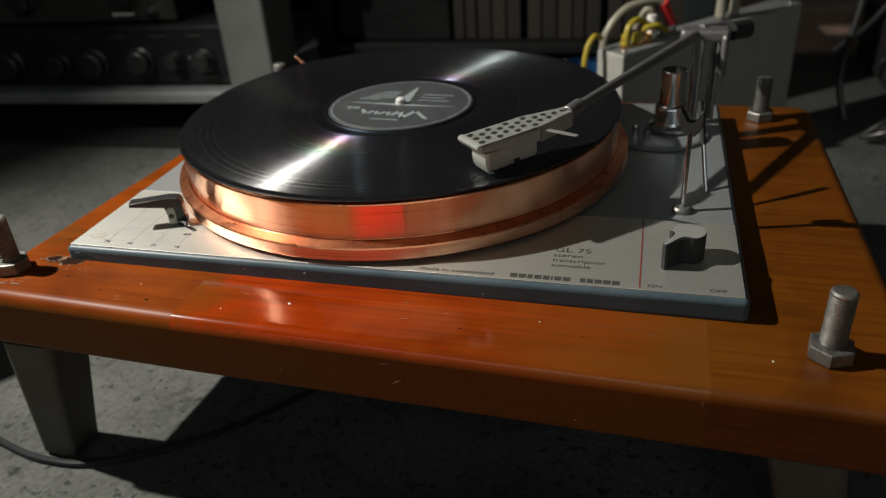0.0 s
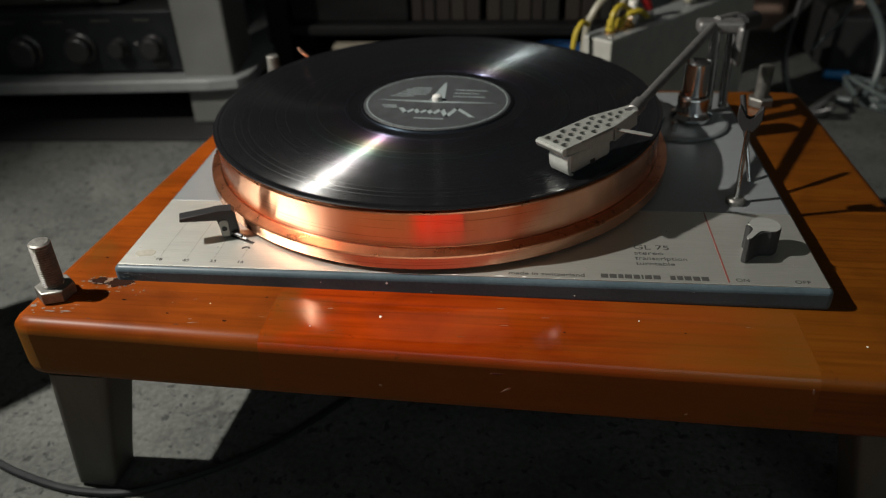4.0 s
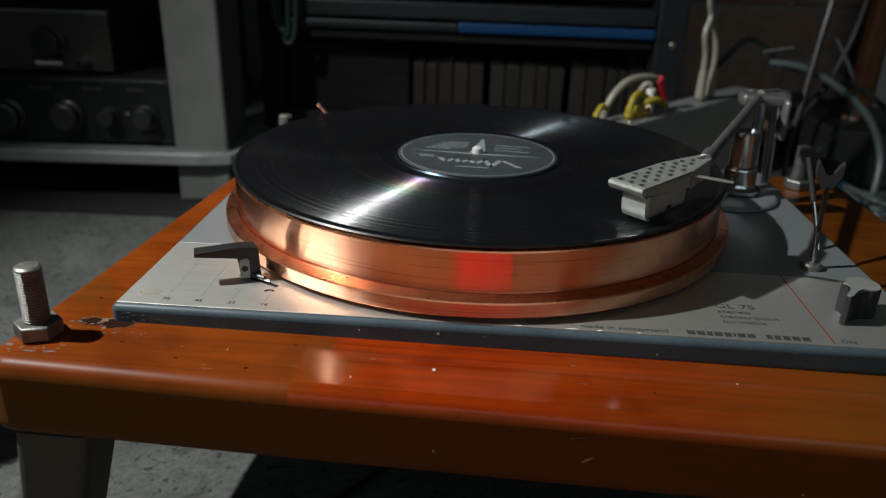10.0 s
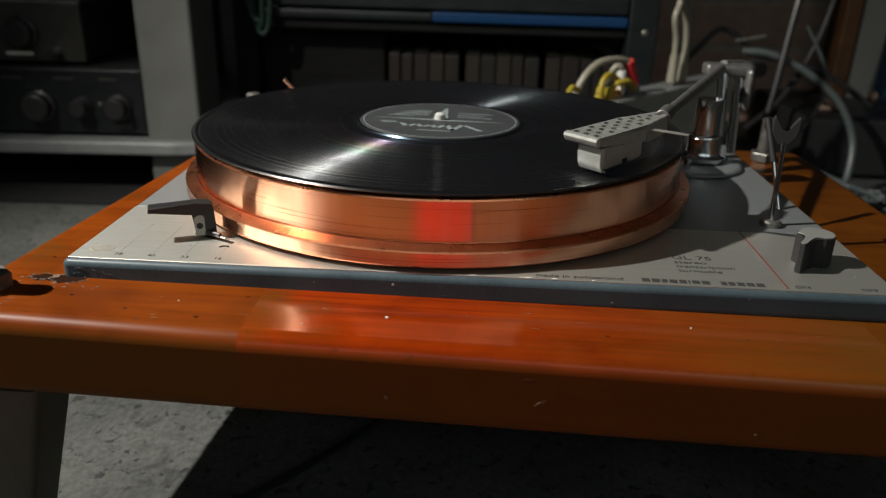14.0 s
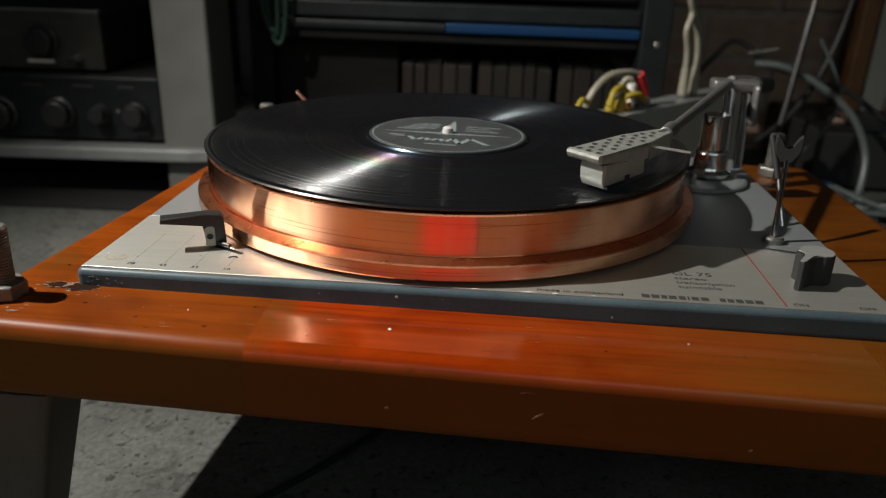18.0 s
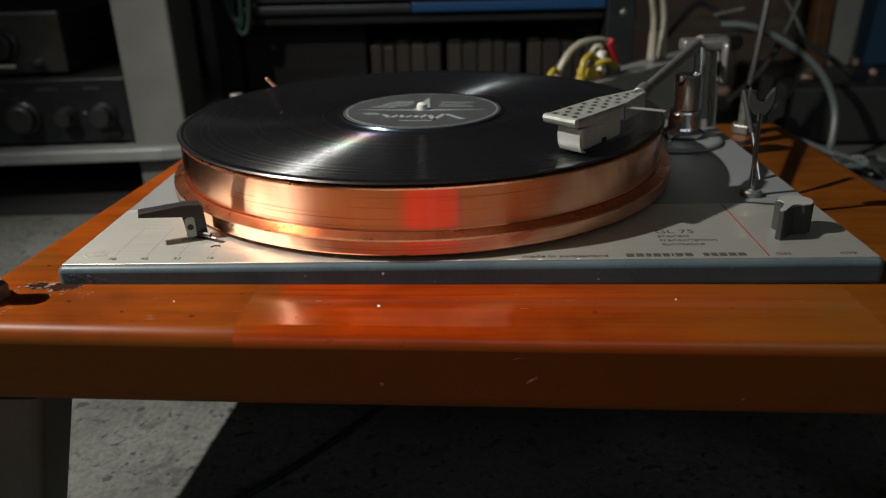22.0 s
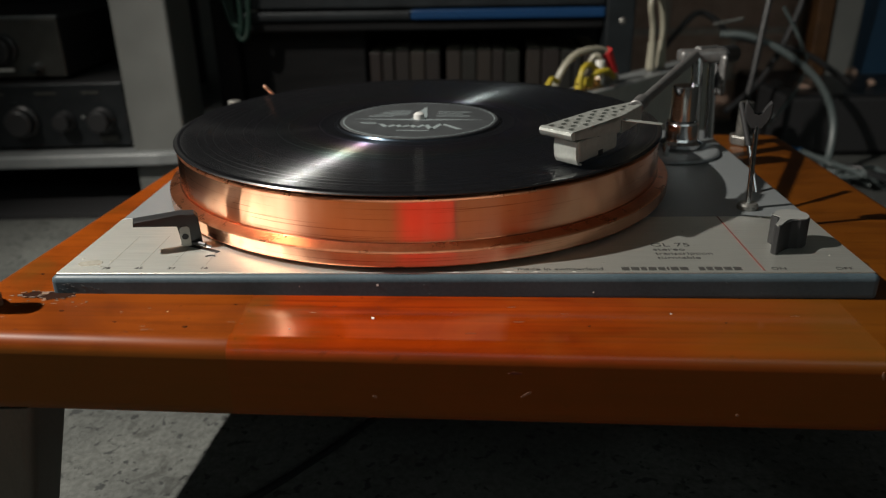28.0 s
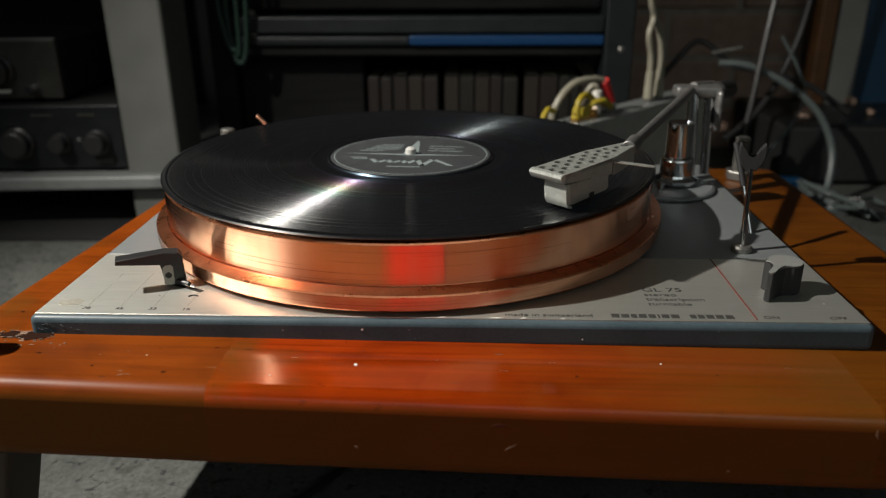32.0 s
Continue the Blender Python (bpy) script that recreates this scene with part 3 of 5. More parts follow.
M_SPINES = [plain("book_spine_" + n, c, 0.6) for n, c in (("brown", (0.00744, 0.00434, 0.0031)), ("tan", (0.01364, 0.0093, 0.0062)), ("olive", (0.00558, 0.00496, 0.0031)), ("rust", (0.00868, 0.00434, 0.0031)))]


# ---- mesh helpers ----
def finish(name, bm, material, smooth=True):
    me = bpy.data.meshes.new(name)
    bmesh.ops.recalc_face_normals(bm, faces=bm.faces[:])
    if smooth:
        for f in bm.faces:
            f.smooth = True
        for e in bm.edges:
            if len(e.link_faces) == 2:
                a, turn = [f.calc_area() for f in e.link_faces], e.calc_face_angle(0)
                # flat faces keep their own normal beside a narrow bevel
                if turn > radians(32) or (turn > radians(2) and max(a) > 5 * min(a)):
                    e.smooth = False
    bm.to_mesh(me)
    bm.free()
    for m in material if isinstance(material, (list, tuple)) else (material,):
        me.materials.append(m)
    return me


def part(name, bm, material, parent=None, label="", m=None, smooth=True):
    ob = new(name, finish(name, bm, material, smooth))
    if m is not None:
        ob.matrix_basis = m
    ob.parent = parent
    if label:
        ob["label"] = label
    return ob


def thing(name, label, category, at=(0, 0, 0), group="", kind="", rz=0.0):
    ob = new(name)
    ob.empty_display_size = 0.02
    ob.matrix_basis = pose(*at, 0, 0, rz)
    return tagged(ob, label, category, group, kind)


def box(x0, x1, y0, y1, z0, z1, bevel=0.0, seg=2, bm=None):
    bm = bm or bmesh.new()
    r = bmesh.ops.create_cube(bm, size=1, matrix=Matrix.Translation(((x0 + x1) / 2, (y0 + y1) / 2, (z0 + z1) / 2)) @ Matrix.Diagonal((x1 - x0, y1 - y0, z1 - z0, 1)))
    if bevel:
        es = {e for v in r["verts"] for e in v.link_edges}
        bmesh.ops.bevel(bm, geom=list(es), offset=bevel, segments=seg, affect="EDGES", profile=0.5)
    return bm


def lathe(profile, seg=64, bm=None, m=None):
    """Rings of (radius, z); a radius of 0 closes with a point."""
    bm = bm or bmesh.new()
    m = m or Matrix()
    rings = []
    for r, z in profile:
        if r <= 1e-7:
            rings.append([bm.verts.new(m @ Vector((0, 0, z)))])
        else:
            rings.append([bm.verts.new(m @ Vector((r * math.cos(2 * math.pi * i / seg), r * math.sin(2 * math.pi * i / seg), z))) for i in range(seg)])
    for a, b in zip(rings, rings[1:]):
        for i in range(seg):
            j = (i + 1) % seg
            if len(a) == 1 and len(b) == 1:
                continue
            if len(a) == 1:
                bm.faces.new((a[0], b[i], b[j]))
            elif len(b) == 1:
                bm.faces.new((a[i], a[j], b[0]))
            else:
                bm.faces.new((a[i], a[j], b[j], b[i]))
    return bm


def rod(a, b, r, r2=None, seg=20, bm=None, cap=0.12):
    """A round bar from a to b, with softened ends."""
    a, b = Vector(a), Vector(b)
    d = b - a
    n = d.length
    r2 = r if r2 is None else r2
    m = Matrix.Translation(a) @ d.to_track_quat("Z", "Y").to_matrix().to_4x4()
    c, c2 = r * cap, r2 * cap
    return lathe([(0, 0), (r - c, 0), (r, c), (r2, n - c2), (r2 - c2, n), (0, n)], seg, bm, m)


def smooth_line(pts, n=8):
    """Points along a Catmull-Rom curve through pts."""
    p = [Vector(q) for q in pts]
    p = [2 * p[0] - p[1], *p, 2 * p[-1] - p[-2]]
    out = []
    for i in range(1, len(p) - 2):
        for k in range(n):
            t = k / n
            a, b, c, d = p[i - 1], p[i], p[i + 1], p[i + 2]
            out.append(0.5 * (2 * b + (c - a) * t + (2 * a - 5 * b + 4 * c - d) * t * t + (3 * b - a - 3 * c + d) * t ** 3))
    return out + [p[-2]]


def tube(pts, r, seg=10, n=8, bm=None):
    bm = bm or bmesh.new()
    line = smooth_line(pts, n)
    rings, up = [], Vector((0.3, 0.2, 0.9)).normalized()
    for i, q in enumerate(line):
        d = (line[min(i + 1, len(line) - 1)] - line[max(i - 1, 0)]).normalized()
        u = (up - d * up.dot(d)).normalized()
        up = u
        v = d.cross(u)
        rings.append([bm.verts.new(q + r * (math.cos(2 * math.pi * k / seg) * u + math.sin(2 * math.pi * k / seg) * v)) for k in range(seg)])
    for a, b in zip(rings, rings[1:]):
        for k in range(seg):
            bm.faces.new((a[k], a[(k + 1) % seg], b[(k + 1) % seg], b[k]))
    bm.faces.new(rings[0][::-1])
    bm.faces.new(rings[-1])
    return bm


def prism(outline, z0, z1, bevel=0.0, seg=2, bm=None, top_only=False):
    bm = bm or bmesh.new()
    lo = [bm.verts.new((x, y, z0)) for x, y in outline]
    hi = [bm.verts.new((x, y, z1)) for x, y in outline]
    n = len(outline)
    fs = [bm.faces.new(lo[::-1]), bm.faces.new(hi)]
    fs += [bm.faces.new((lo[i], lo[(i + 1) % n], hi[(i + 1) % n], hi[i])) for i in range(n)]
    if bevel:
        es = [e for e in fs[1].edges] + ([] if top_only else [e for e in fs[0].edges])
        bmesh.ops.bevel(bm, geom=es, offset=bevel, segments=seg, affect="EDGES", profile=0.5)
    return bm


FLOOR = -0.155

# ---- the room ----
def room():
    fl = part("floor", box(-2.2, 2.4, -2.4, 1.9, FLOOR - 0.1, FLOOR), M_CONCRETE)
    tagged(fl, "worn grey concrete floor with stains and cracks", "floor", kind="structure")
    for name, b in (("wall_north", (-2.3, 2.5, 1.9, 2.0, FLOOR - 0.1, 2.3)), ("wall_south", (-2.3, 2.5, -2.5, -2.4, FLOOR - 0.1, 2.3)),
                    ("wall_west", (-2.3, -2.2, -2.4, 1.9, FLOOR - 0.1, 2.3)), ("wall_east", (2.4, 2.5, -2.4, 1.9, FLOOR - 0.1, 2.3))):
        tagged(part(name, box(*b), M_WALL), "dull plastered wall of a dim workshop", "wall", kind="structure")
    # unseen window frame, added to give the fill light a source
    w = thing("added_window_1", "unseen wide brown wooden window, added around the fill light", "window", (0.4, -2.4, 1.2), kind="structure", rz=90)
    for y0, y1, z0, z1 in ((-1.78, -1.72, -0.78, 0.78), (1.72, 1.78, -0.78, 0.78), (-1.719, 1.719, 0.72, 0.78)):
        part("window_frame", box(0.0, 0.03, y0, y1, z0, z1, 0.004, 1), M_BROWNWOOD, w)
    part("window_sill", box(0.0, 0.06, -1.80, 1.80, -0.81, -0.781, 0.004, 1), M_BROWNWOOD, w)
    tagged(part("ceiling", box(-2.3, 2.5, -2.5, 2.0, 2.3, 2.4), M_WALL), "plain dull ceiling", "ceiling", kind="structure")


room()

# ---- the wooden plinth on legs ----
PT, PB = -0.0113, -0.0497          # top and underside of the wooden frame


def plinth():
    p = thing("wooden_plinth", "orange-varnished wooden plinth with worn corners on four grey legs", "plinth", (0.2, 0.13, PT))
    o = Matrix.Translation((-0.2, -0.13, -PT))

    def board(name, outline, outer, material, label=""):
        """outer: how many of the outline's first edges are the frame's rounded outside."""
        bm = bmesh.new()
        n = len(outline)
        lo = [bm.verts.new((x, y, PB)) for x, y in outline]
        hi = [bm.verts.new((x, y, PT)) for x, y in outline]
        bm.faces.new(lo[::-1]), bm.faces.new(hi)
        for k in range(n):
            bm.faces.new((lo[k], lo[(k + 1) % n], hi[(k + 1) % n], hi[k]))
        bm.edges.ensure_lookup_table()
        es = [bm.edges.get((r[k], r[k + 1])) for k in range(outer) for r in (lo, hi)]
        bmesh.ops.bevel(bm, geom=es, offset=0.0075, segments=8, affect="EDGES", profile=0.5)
        bm.transform(o)
        return part(name, bm, material, p, label)
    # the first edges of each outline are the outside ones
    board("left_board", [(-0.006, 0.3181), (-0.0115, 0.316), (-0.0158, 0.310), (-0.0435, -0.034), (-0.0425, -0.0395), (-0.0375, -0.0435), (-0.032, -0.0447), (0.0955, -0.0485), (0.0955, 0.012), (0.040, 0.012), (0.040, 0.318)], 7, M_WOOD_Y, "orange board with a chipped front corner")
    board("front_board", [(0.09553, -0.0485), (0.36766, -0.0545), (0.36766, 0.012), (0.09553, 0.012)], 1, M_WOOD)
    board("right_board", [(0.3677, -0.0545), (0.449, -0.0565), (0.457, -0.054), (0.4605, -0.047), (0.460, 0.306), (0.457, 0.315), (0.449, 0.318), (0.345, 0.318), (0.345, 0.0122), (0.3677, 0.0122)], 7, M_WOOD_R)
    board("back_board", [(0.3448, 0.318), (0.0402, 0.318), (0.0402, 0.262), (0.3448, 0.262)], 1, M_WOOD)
    # chips, scrapes and paint specks on the boards
    def scrap(name, cx, cy, rx, ry, material, label="", seed=0, lift=0.00018, n=14):
        rnd = random.Random(seed)
        pts = []
        for k in range(n):
            a, f = 2 * math.pi * k / n, rnd.uniform(0.62, 1.12)
            pts.append((cx + rx * f * math.cos(a) - 0.2, cy + ry * f * math.sin(a) - 0.13))
        part(name, prism(pts, -0.0004, lift), material, p, label)
    scrap("chip", -0.0105, -0.0035, 0.0062, 0.0036, M_GOUGE, "dark splintered gouge", 3)
    scrap("chip", 0.0020, -0.0045, 0.0088, 0.0046, M_GOUGE, "dark splintered gouge", 5)
    scrap("scrape", -0.0050, -0.0018, 0.0020, 0.0018, M_SCRAPE, "pale bare wood", 8, 0.00025)
    scrap("scrape", -0.0150, -0.0325, 0.0034, 0.0007, M_DUST, "", 81, 0.00012)
    scrap("scrape", -0.0335, -0.0100, 0.0010, 0.0034, M_DUST, "", 82, 0.00012)
    scrap("scrape", -0.0355, -0.0290, 0.0022, 0.0014, M_DUST, "pale bare wood", 9, 0.00012)
    scrap("scrape", -0.024, -0.0330, 0.0036, 0.0006, M_DUST, "pale bare wood", 10, 0.00012)
    scrap("scrape", 0.455, -0.018, 0.003, 0.002, M_SCRAPE, "", 12, 0.00012)
    rnd = random.Random(19)
    for cx, cy, rx, ry in ((-0.0105, -0.0035, 0.0062, 0.0036), (0.0020, -0.0045, 0.0088, 0.0046)):
        for k in range(13):
            # pale splinters along the rims of the gouges
            a = 2 * math.pi * k / 13 + rnd.uniform(-0.2, 0.2)
            scrap("splinter", cx + rx * 0.95 * math.cos(a), cy + ry * 0.95 * math.sin(a), rnd.uniform(0.0006, 0.0020), rnd.uniform(0.0002, 0.0005), M_DUST if k % 3 else M_SCRAPE, "", 500 + k, 0.0004 + 0.00001 * k, 7)
    rnd = random.Random(61)
    for k in range(46):
        # dusty scuffs round the bolt and along the worn corner
        a, f = rnd.uniform(0, 2 * math.pi), rnd.uniform(0.010, 0.019)
        x, y = (-0.0275 + f * math.cos(a), -0.0185 + f * math.sin(a)) if k < 30 else (rnd.uniform(-0.02, 0.02), rnd.uniform(-0.016, -0.008))
        if y > -0.036 and x > -0.036:
            scrap("scuff", x, y, rnd.uniform(0.0003, 0.0016), rnd.uniform(0.0002, 0.0007), M_DUST if k % 3 else M_SCRAPE, "", 300 + k, 0.00010 + 0.000002 * k, 8)
    rnd = random.Random(77)
    for k in range(26):
        x = rnd.uniform(-0.03, 0.13) if k < 18 else rnd.uniform(0.13, 0.36)
        y = rnd.uniform(-0.040, -0.012)
        scrap("scratch", x, y, rnd.uniform(0.0006, 0.0028), rnd.uniform(0.00012, 0.00026), M_SCRAPE if k % 3 else M_DENT, "", 100 + k, 0.00009, 7)
    for k, (x, y, r) in enumerate(((0.155, -0.0245, 0.0008), (0.061, -0.020, 0.0004), (0.395, -0.0300, 0.0005), (0.288, -0.018, 0.0004), (0.120, -0.035, 0.0004))):
        scrap("paint_speck", x, y, r, r, M_WHITE, "", 20 + k, 0.0003, 8)
    for k, (x, y, r) in enumerate(((0.012, -0.020, 0.0012), (0.041, -0.030, 0.0009), (0.090, -0.012, 0.0008), (0.074, -0.034, 0.0014), (0.25, -0.030, 0.0010), (0.31, -0.026, 0.0008), (0.018, 0.0, 0.0006), (-0.018, 0.020, 0.0012))):
        scrap("dent", x, y, r, r * 0.6, M_GOUGE, "", 40 + k, 0.00010, 9)
    for k, (x, z, w, h, tilt) in enumerate(((0.222, -0.0325, 0.0028, 0.0006, 35), (0.158, -0.0355, 0.0009, 0.0009, 0), (0.365, -0.020, 0.0005, 0.0022, 5), (0.31, -0.040, 0.0008, 0.0005, 20))):
        y = -0.0485 - (x - 0.0957) * 0.02208
        bm = prism([(-w, 0), (-w * 0.3, h), (w, h * 0.4), (w * 0.8, -h), (0, -h * 0.6)], -0.0003, 0.0002)
        bm.transform(o @ Matrix.Translation((x, y, z)) @ pose(0, 0, 0, 90, 0, 0) @ pose(0, 0, 0, 0, 0, tilt))
        part("nick", bm, M_SCRAPE, p)
    scr = prism([(-0.003, 0.0), (-0.001, 0.0009), (0.0028, 0.0005), (0.003, -0.0003), (0.0, -0.0006)], -0.0003, 0.00015)
    scr.transform(o @ Matrix.Translation((0.217, -0.0512, -0.0225)) @ pose(0, 0, 0, 90, 0, 0))
    part("dent", scr, M_DENT, p)
    # tapered rounded legs, splayed outwards
    for tx, ty, bx, by in ((-0.0163, -0.0240, -0.0400, -0.0165), (0.4140, -0.0290, 0.4360, -0.0200), (0.411, 0.278, 0.433, 0.283), (0.012, 0.283, -0.010, 0.288)):
        bm = bmesh.new()
        rings = []
        for f in (0.0, 0.12, 0.35, 0.6, 0.85, 0.97, 1.0):
            x, y, z = tx + (bx - tx) * f, ty + (by - ty) * f, PB + (FLOOR - PB) * f
            h = 0.0180 - 0.0048 * f - (0.002 if f == 1.0 else 0)
            ring = []
            for k in range(28):
                a = 2 * math.pi * k / 28
                c, d = math.cos(a), math.sin(a)
                u, v = h * math.copysign(abs(c) ** 0.24, c), h * math.copysign(abs(d) ** 0.24, d)
                ring.append(bm.verts.new((x + u - 0.2, y + v - 0.13, z - PT + (0.0096 * (x + u - 0.2) if f > 0.9 else 0))))
            rings.append(ring)
        for r, q in zip(rings, rings[1:]):
            for k in range(28):
                bm.faces.new((r[k], r[(k + 1) % 28], q[(k + 1) % 28], q[k]))
        bm.faces.new(rings[0])
        bm.faces.new(rings[-1][::-1])
        part("leg", bm, M_LEG, p, "grey-green tapered leg")
    # threaded bolts with hexagonal nuts
    for x, y, top in ((-0.0275, -0.0185, 0.0235), (0.4195, -0.0215, 0.0240), (0.418, 0.282, 0.0225), (0.003, 0.297, 0.021)):
        prof = [(0, 0.0)]
        z = 0.0
        r = 0.0057
        prof.append((r, 0.0))
        h = top - PT
        while z < h - 0.0022:
            prof += [(r, z + 0.0002), (r - 0.0008, z + 0.0007), (r, z + 0.0012)]
            z += 0.0014
        prof += [(r, h - 0.0008), (r - 0.0010, h), (0, h)]
        bolt = part("bolt", lathe(prof, 24), M_STEEL, p, "threaded zinc-plated bolt end", Matrix.Translation((x - 0.2, y - 0.13, 0)))
        hexa = [(0.0104 * math.cos(math.pi / 3 * k + 0.35), 0.0104 * math.sin(math.pi / 3 * k + 0.35)) for k in range(6)]
        part("nut", prism(hexa, 0.0002, 0.0075, 0.0008, 2), M_STEEL, bolt, "hexagonal nut")
    # the frame leans a little down to the right; the legs are cut to suit
    p.matrix_basis = pose(0.2, 0.13, PT, 0, 0.55, 0)
    return p


plinth()

# ---- the record player ----
SX, SY = 0.166, 0.156             # spindle
player = thing("record_player", "record player with silver top plate and polished copper platter", "record player", (SX, SY, PT + 0.001))
OFF = Matrix.Translation((-SX, -SY, -PT - 0.001))


def pp(name, bm, material, label="", parent=None, smooth=True):
    """A part of the player, built in the room's own coordinates."""
    bm.transform(OFF)
    return part(name, bm, material, parent or player, label, None, smooth)


def top_plate():
    d = 0.277
    bm = box(-0.0018, 0.3868, -0.0020, d, -0.0138, -0.0007, 0.0030, 5)
    plate = pp("top_plate", bm, M_RIM, "slate-grey edge of the top plate")
    pp("front_panel", box(0.0006, 0.3844, 0.0006, 0.0755, -0.0012, 0.0, 0.00012, 1), M_PLATE, "brushed pale silver front panel", plate)
    pp("rear_panel", box(0.0006, 0.3844, 0.0758, d - 0.002, -0.0012, -0.0002, 0.0004, 1), M_PLATE_GREY, "blue-grey rear panel", plate)
    rnd = random.Random(31)

    def fleck(name, x, y, z, w, h, material, upright=False):
        pts = [(w * rnd.uniform(0.6, 1.1) * math.cos(a), h * rnd.uniform(0.6, 1.1) * math.sin(a)) for a in [2 * math.pi * k / 9 for k in range(9)]]
        bm = prism(pts, -0.0002, 0.00012)
        bm.transform(Matrix.Translation((x, y, z)) @ (pose(0, 0, 0, 90, 0, 0) if upright else Matrix()))
        pp(name, bm, material, "", plate, False)
    for x, w in ((0.192, 0.0022), (0.2165, 0.0034), (0.229, 0.0016), (0.247, 0.0010)):
        fleck("paint_chip", x, 0.0010, 0.0, w, 0.0005, M_WHITE)
    for x, z, w in ((0.155, -0.0052, 0.0007), (0.118, -0.0060, 0.0003), (0.256, -0.0090, 0.0004)):
        fleck("paint_chip", x, -0.00205, z, w, w, M_WHITE, True)
    for k in range(16):
        fleck("scuff", 0.001 + rnd.random() * 0.022, -0.00203, -0.0042 - rnd.random() * 0.004, rnd.uniform(0.0003, 0.0008), 0.00022, M_SCUFF, True)
    for k in range(4):
        fleck("scuff", rnd.uniform(0.06, 0.37), -0.00203, rnd.uniform(-0.010, -0.0042), rnd.uniform(0.0003, 0.0012), 0.00018, M_SCUFF, True)
    for x, y, w, h in ((0.0125, 0.0125, 0.0068, 0.0042), (0.0215, 0.0150, 0.0010, 0.0006), (0.0060, 0.0180, 0.0008, 0.0005), (0.0190, 0.0085, 0.0007, 0.0005)):
        fleck("stain", x, y, 0.0, w, h, M_STAIN)
    for x, y, w in ((0.31, 0.052, 0.0006), (0.262, 0.012, 0.0005), (0.327, 0.058, 0.0012), (0.052, 0.021, 0.0006), (0.372, 0.020, 0.0005)):
        fleck("speck", x, y, 0.0, w, w * 0.7, M_FAINT)
    return plate


PLATE = top_plate()


def platter():
    prof = [(0.030, 0.0022), (0.1534, 0.0022), (0.1554, 0.0026), (0.1560, 0.0034), (0.1560, 0.0098), (0.1555, 0.0106), (0.1506, 0.0121), (0.1498, 0.0124), (0.1484, 0.0124),
            (0.1484, 0.0130), (0.1492, 0.0133), (0.1493, 0.0328), (0.1489, 0.0336), (0.1478, 0.0342), (0, 0.0342)]
    bm = lathe(prof, 192, m=Matrix.Translation((SX, SY, 0)))
    bm.normal_update()
    for f in bm.faces:
        # the sloping step and the rounded top edge are left satin
        f.material_index = int(0.1 < f.normal.z < 0.99 or -0.99 < f.normal.z < -0.1)
    pl = pp("platter", bm, (M_COPPER, M_COPPER_SATIN), "polished copper platter")
    pp("platter_mat", lathe([(0, 0.0343), (0.1462, 0.0343), (0.1468, 0.0346), (0.1468, 0.0349), (0.1464, 0.0351), (0, 0.0351)], 128, m=Matrix.Translation((SX, SY, 0))), M_DARK, "black rubber mat", pl)
    pp("platter_shaft", lathe([(0, -0.001), (0.03, -0.001), (0.03, 0.0021), (0, 0.0021)], 48, m=Matrix.Translation((SX, SY, 0))), M_DARK)
    pp("spindle", lathe([(0, 0.0352), (0.0035, 0.0352), (0.0035, 0.0395), (0.0032, 0.0410), (0.0020, 0.0420), (0, 0.0423)], 24, m=Matrix.Translation((SX, SY, 0))), M_BONE, "pale bright spindle tip")


platter()


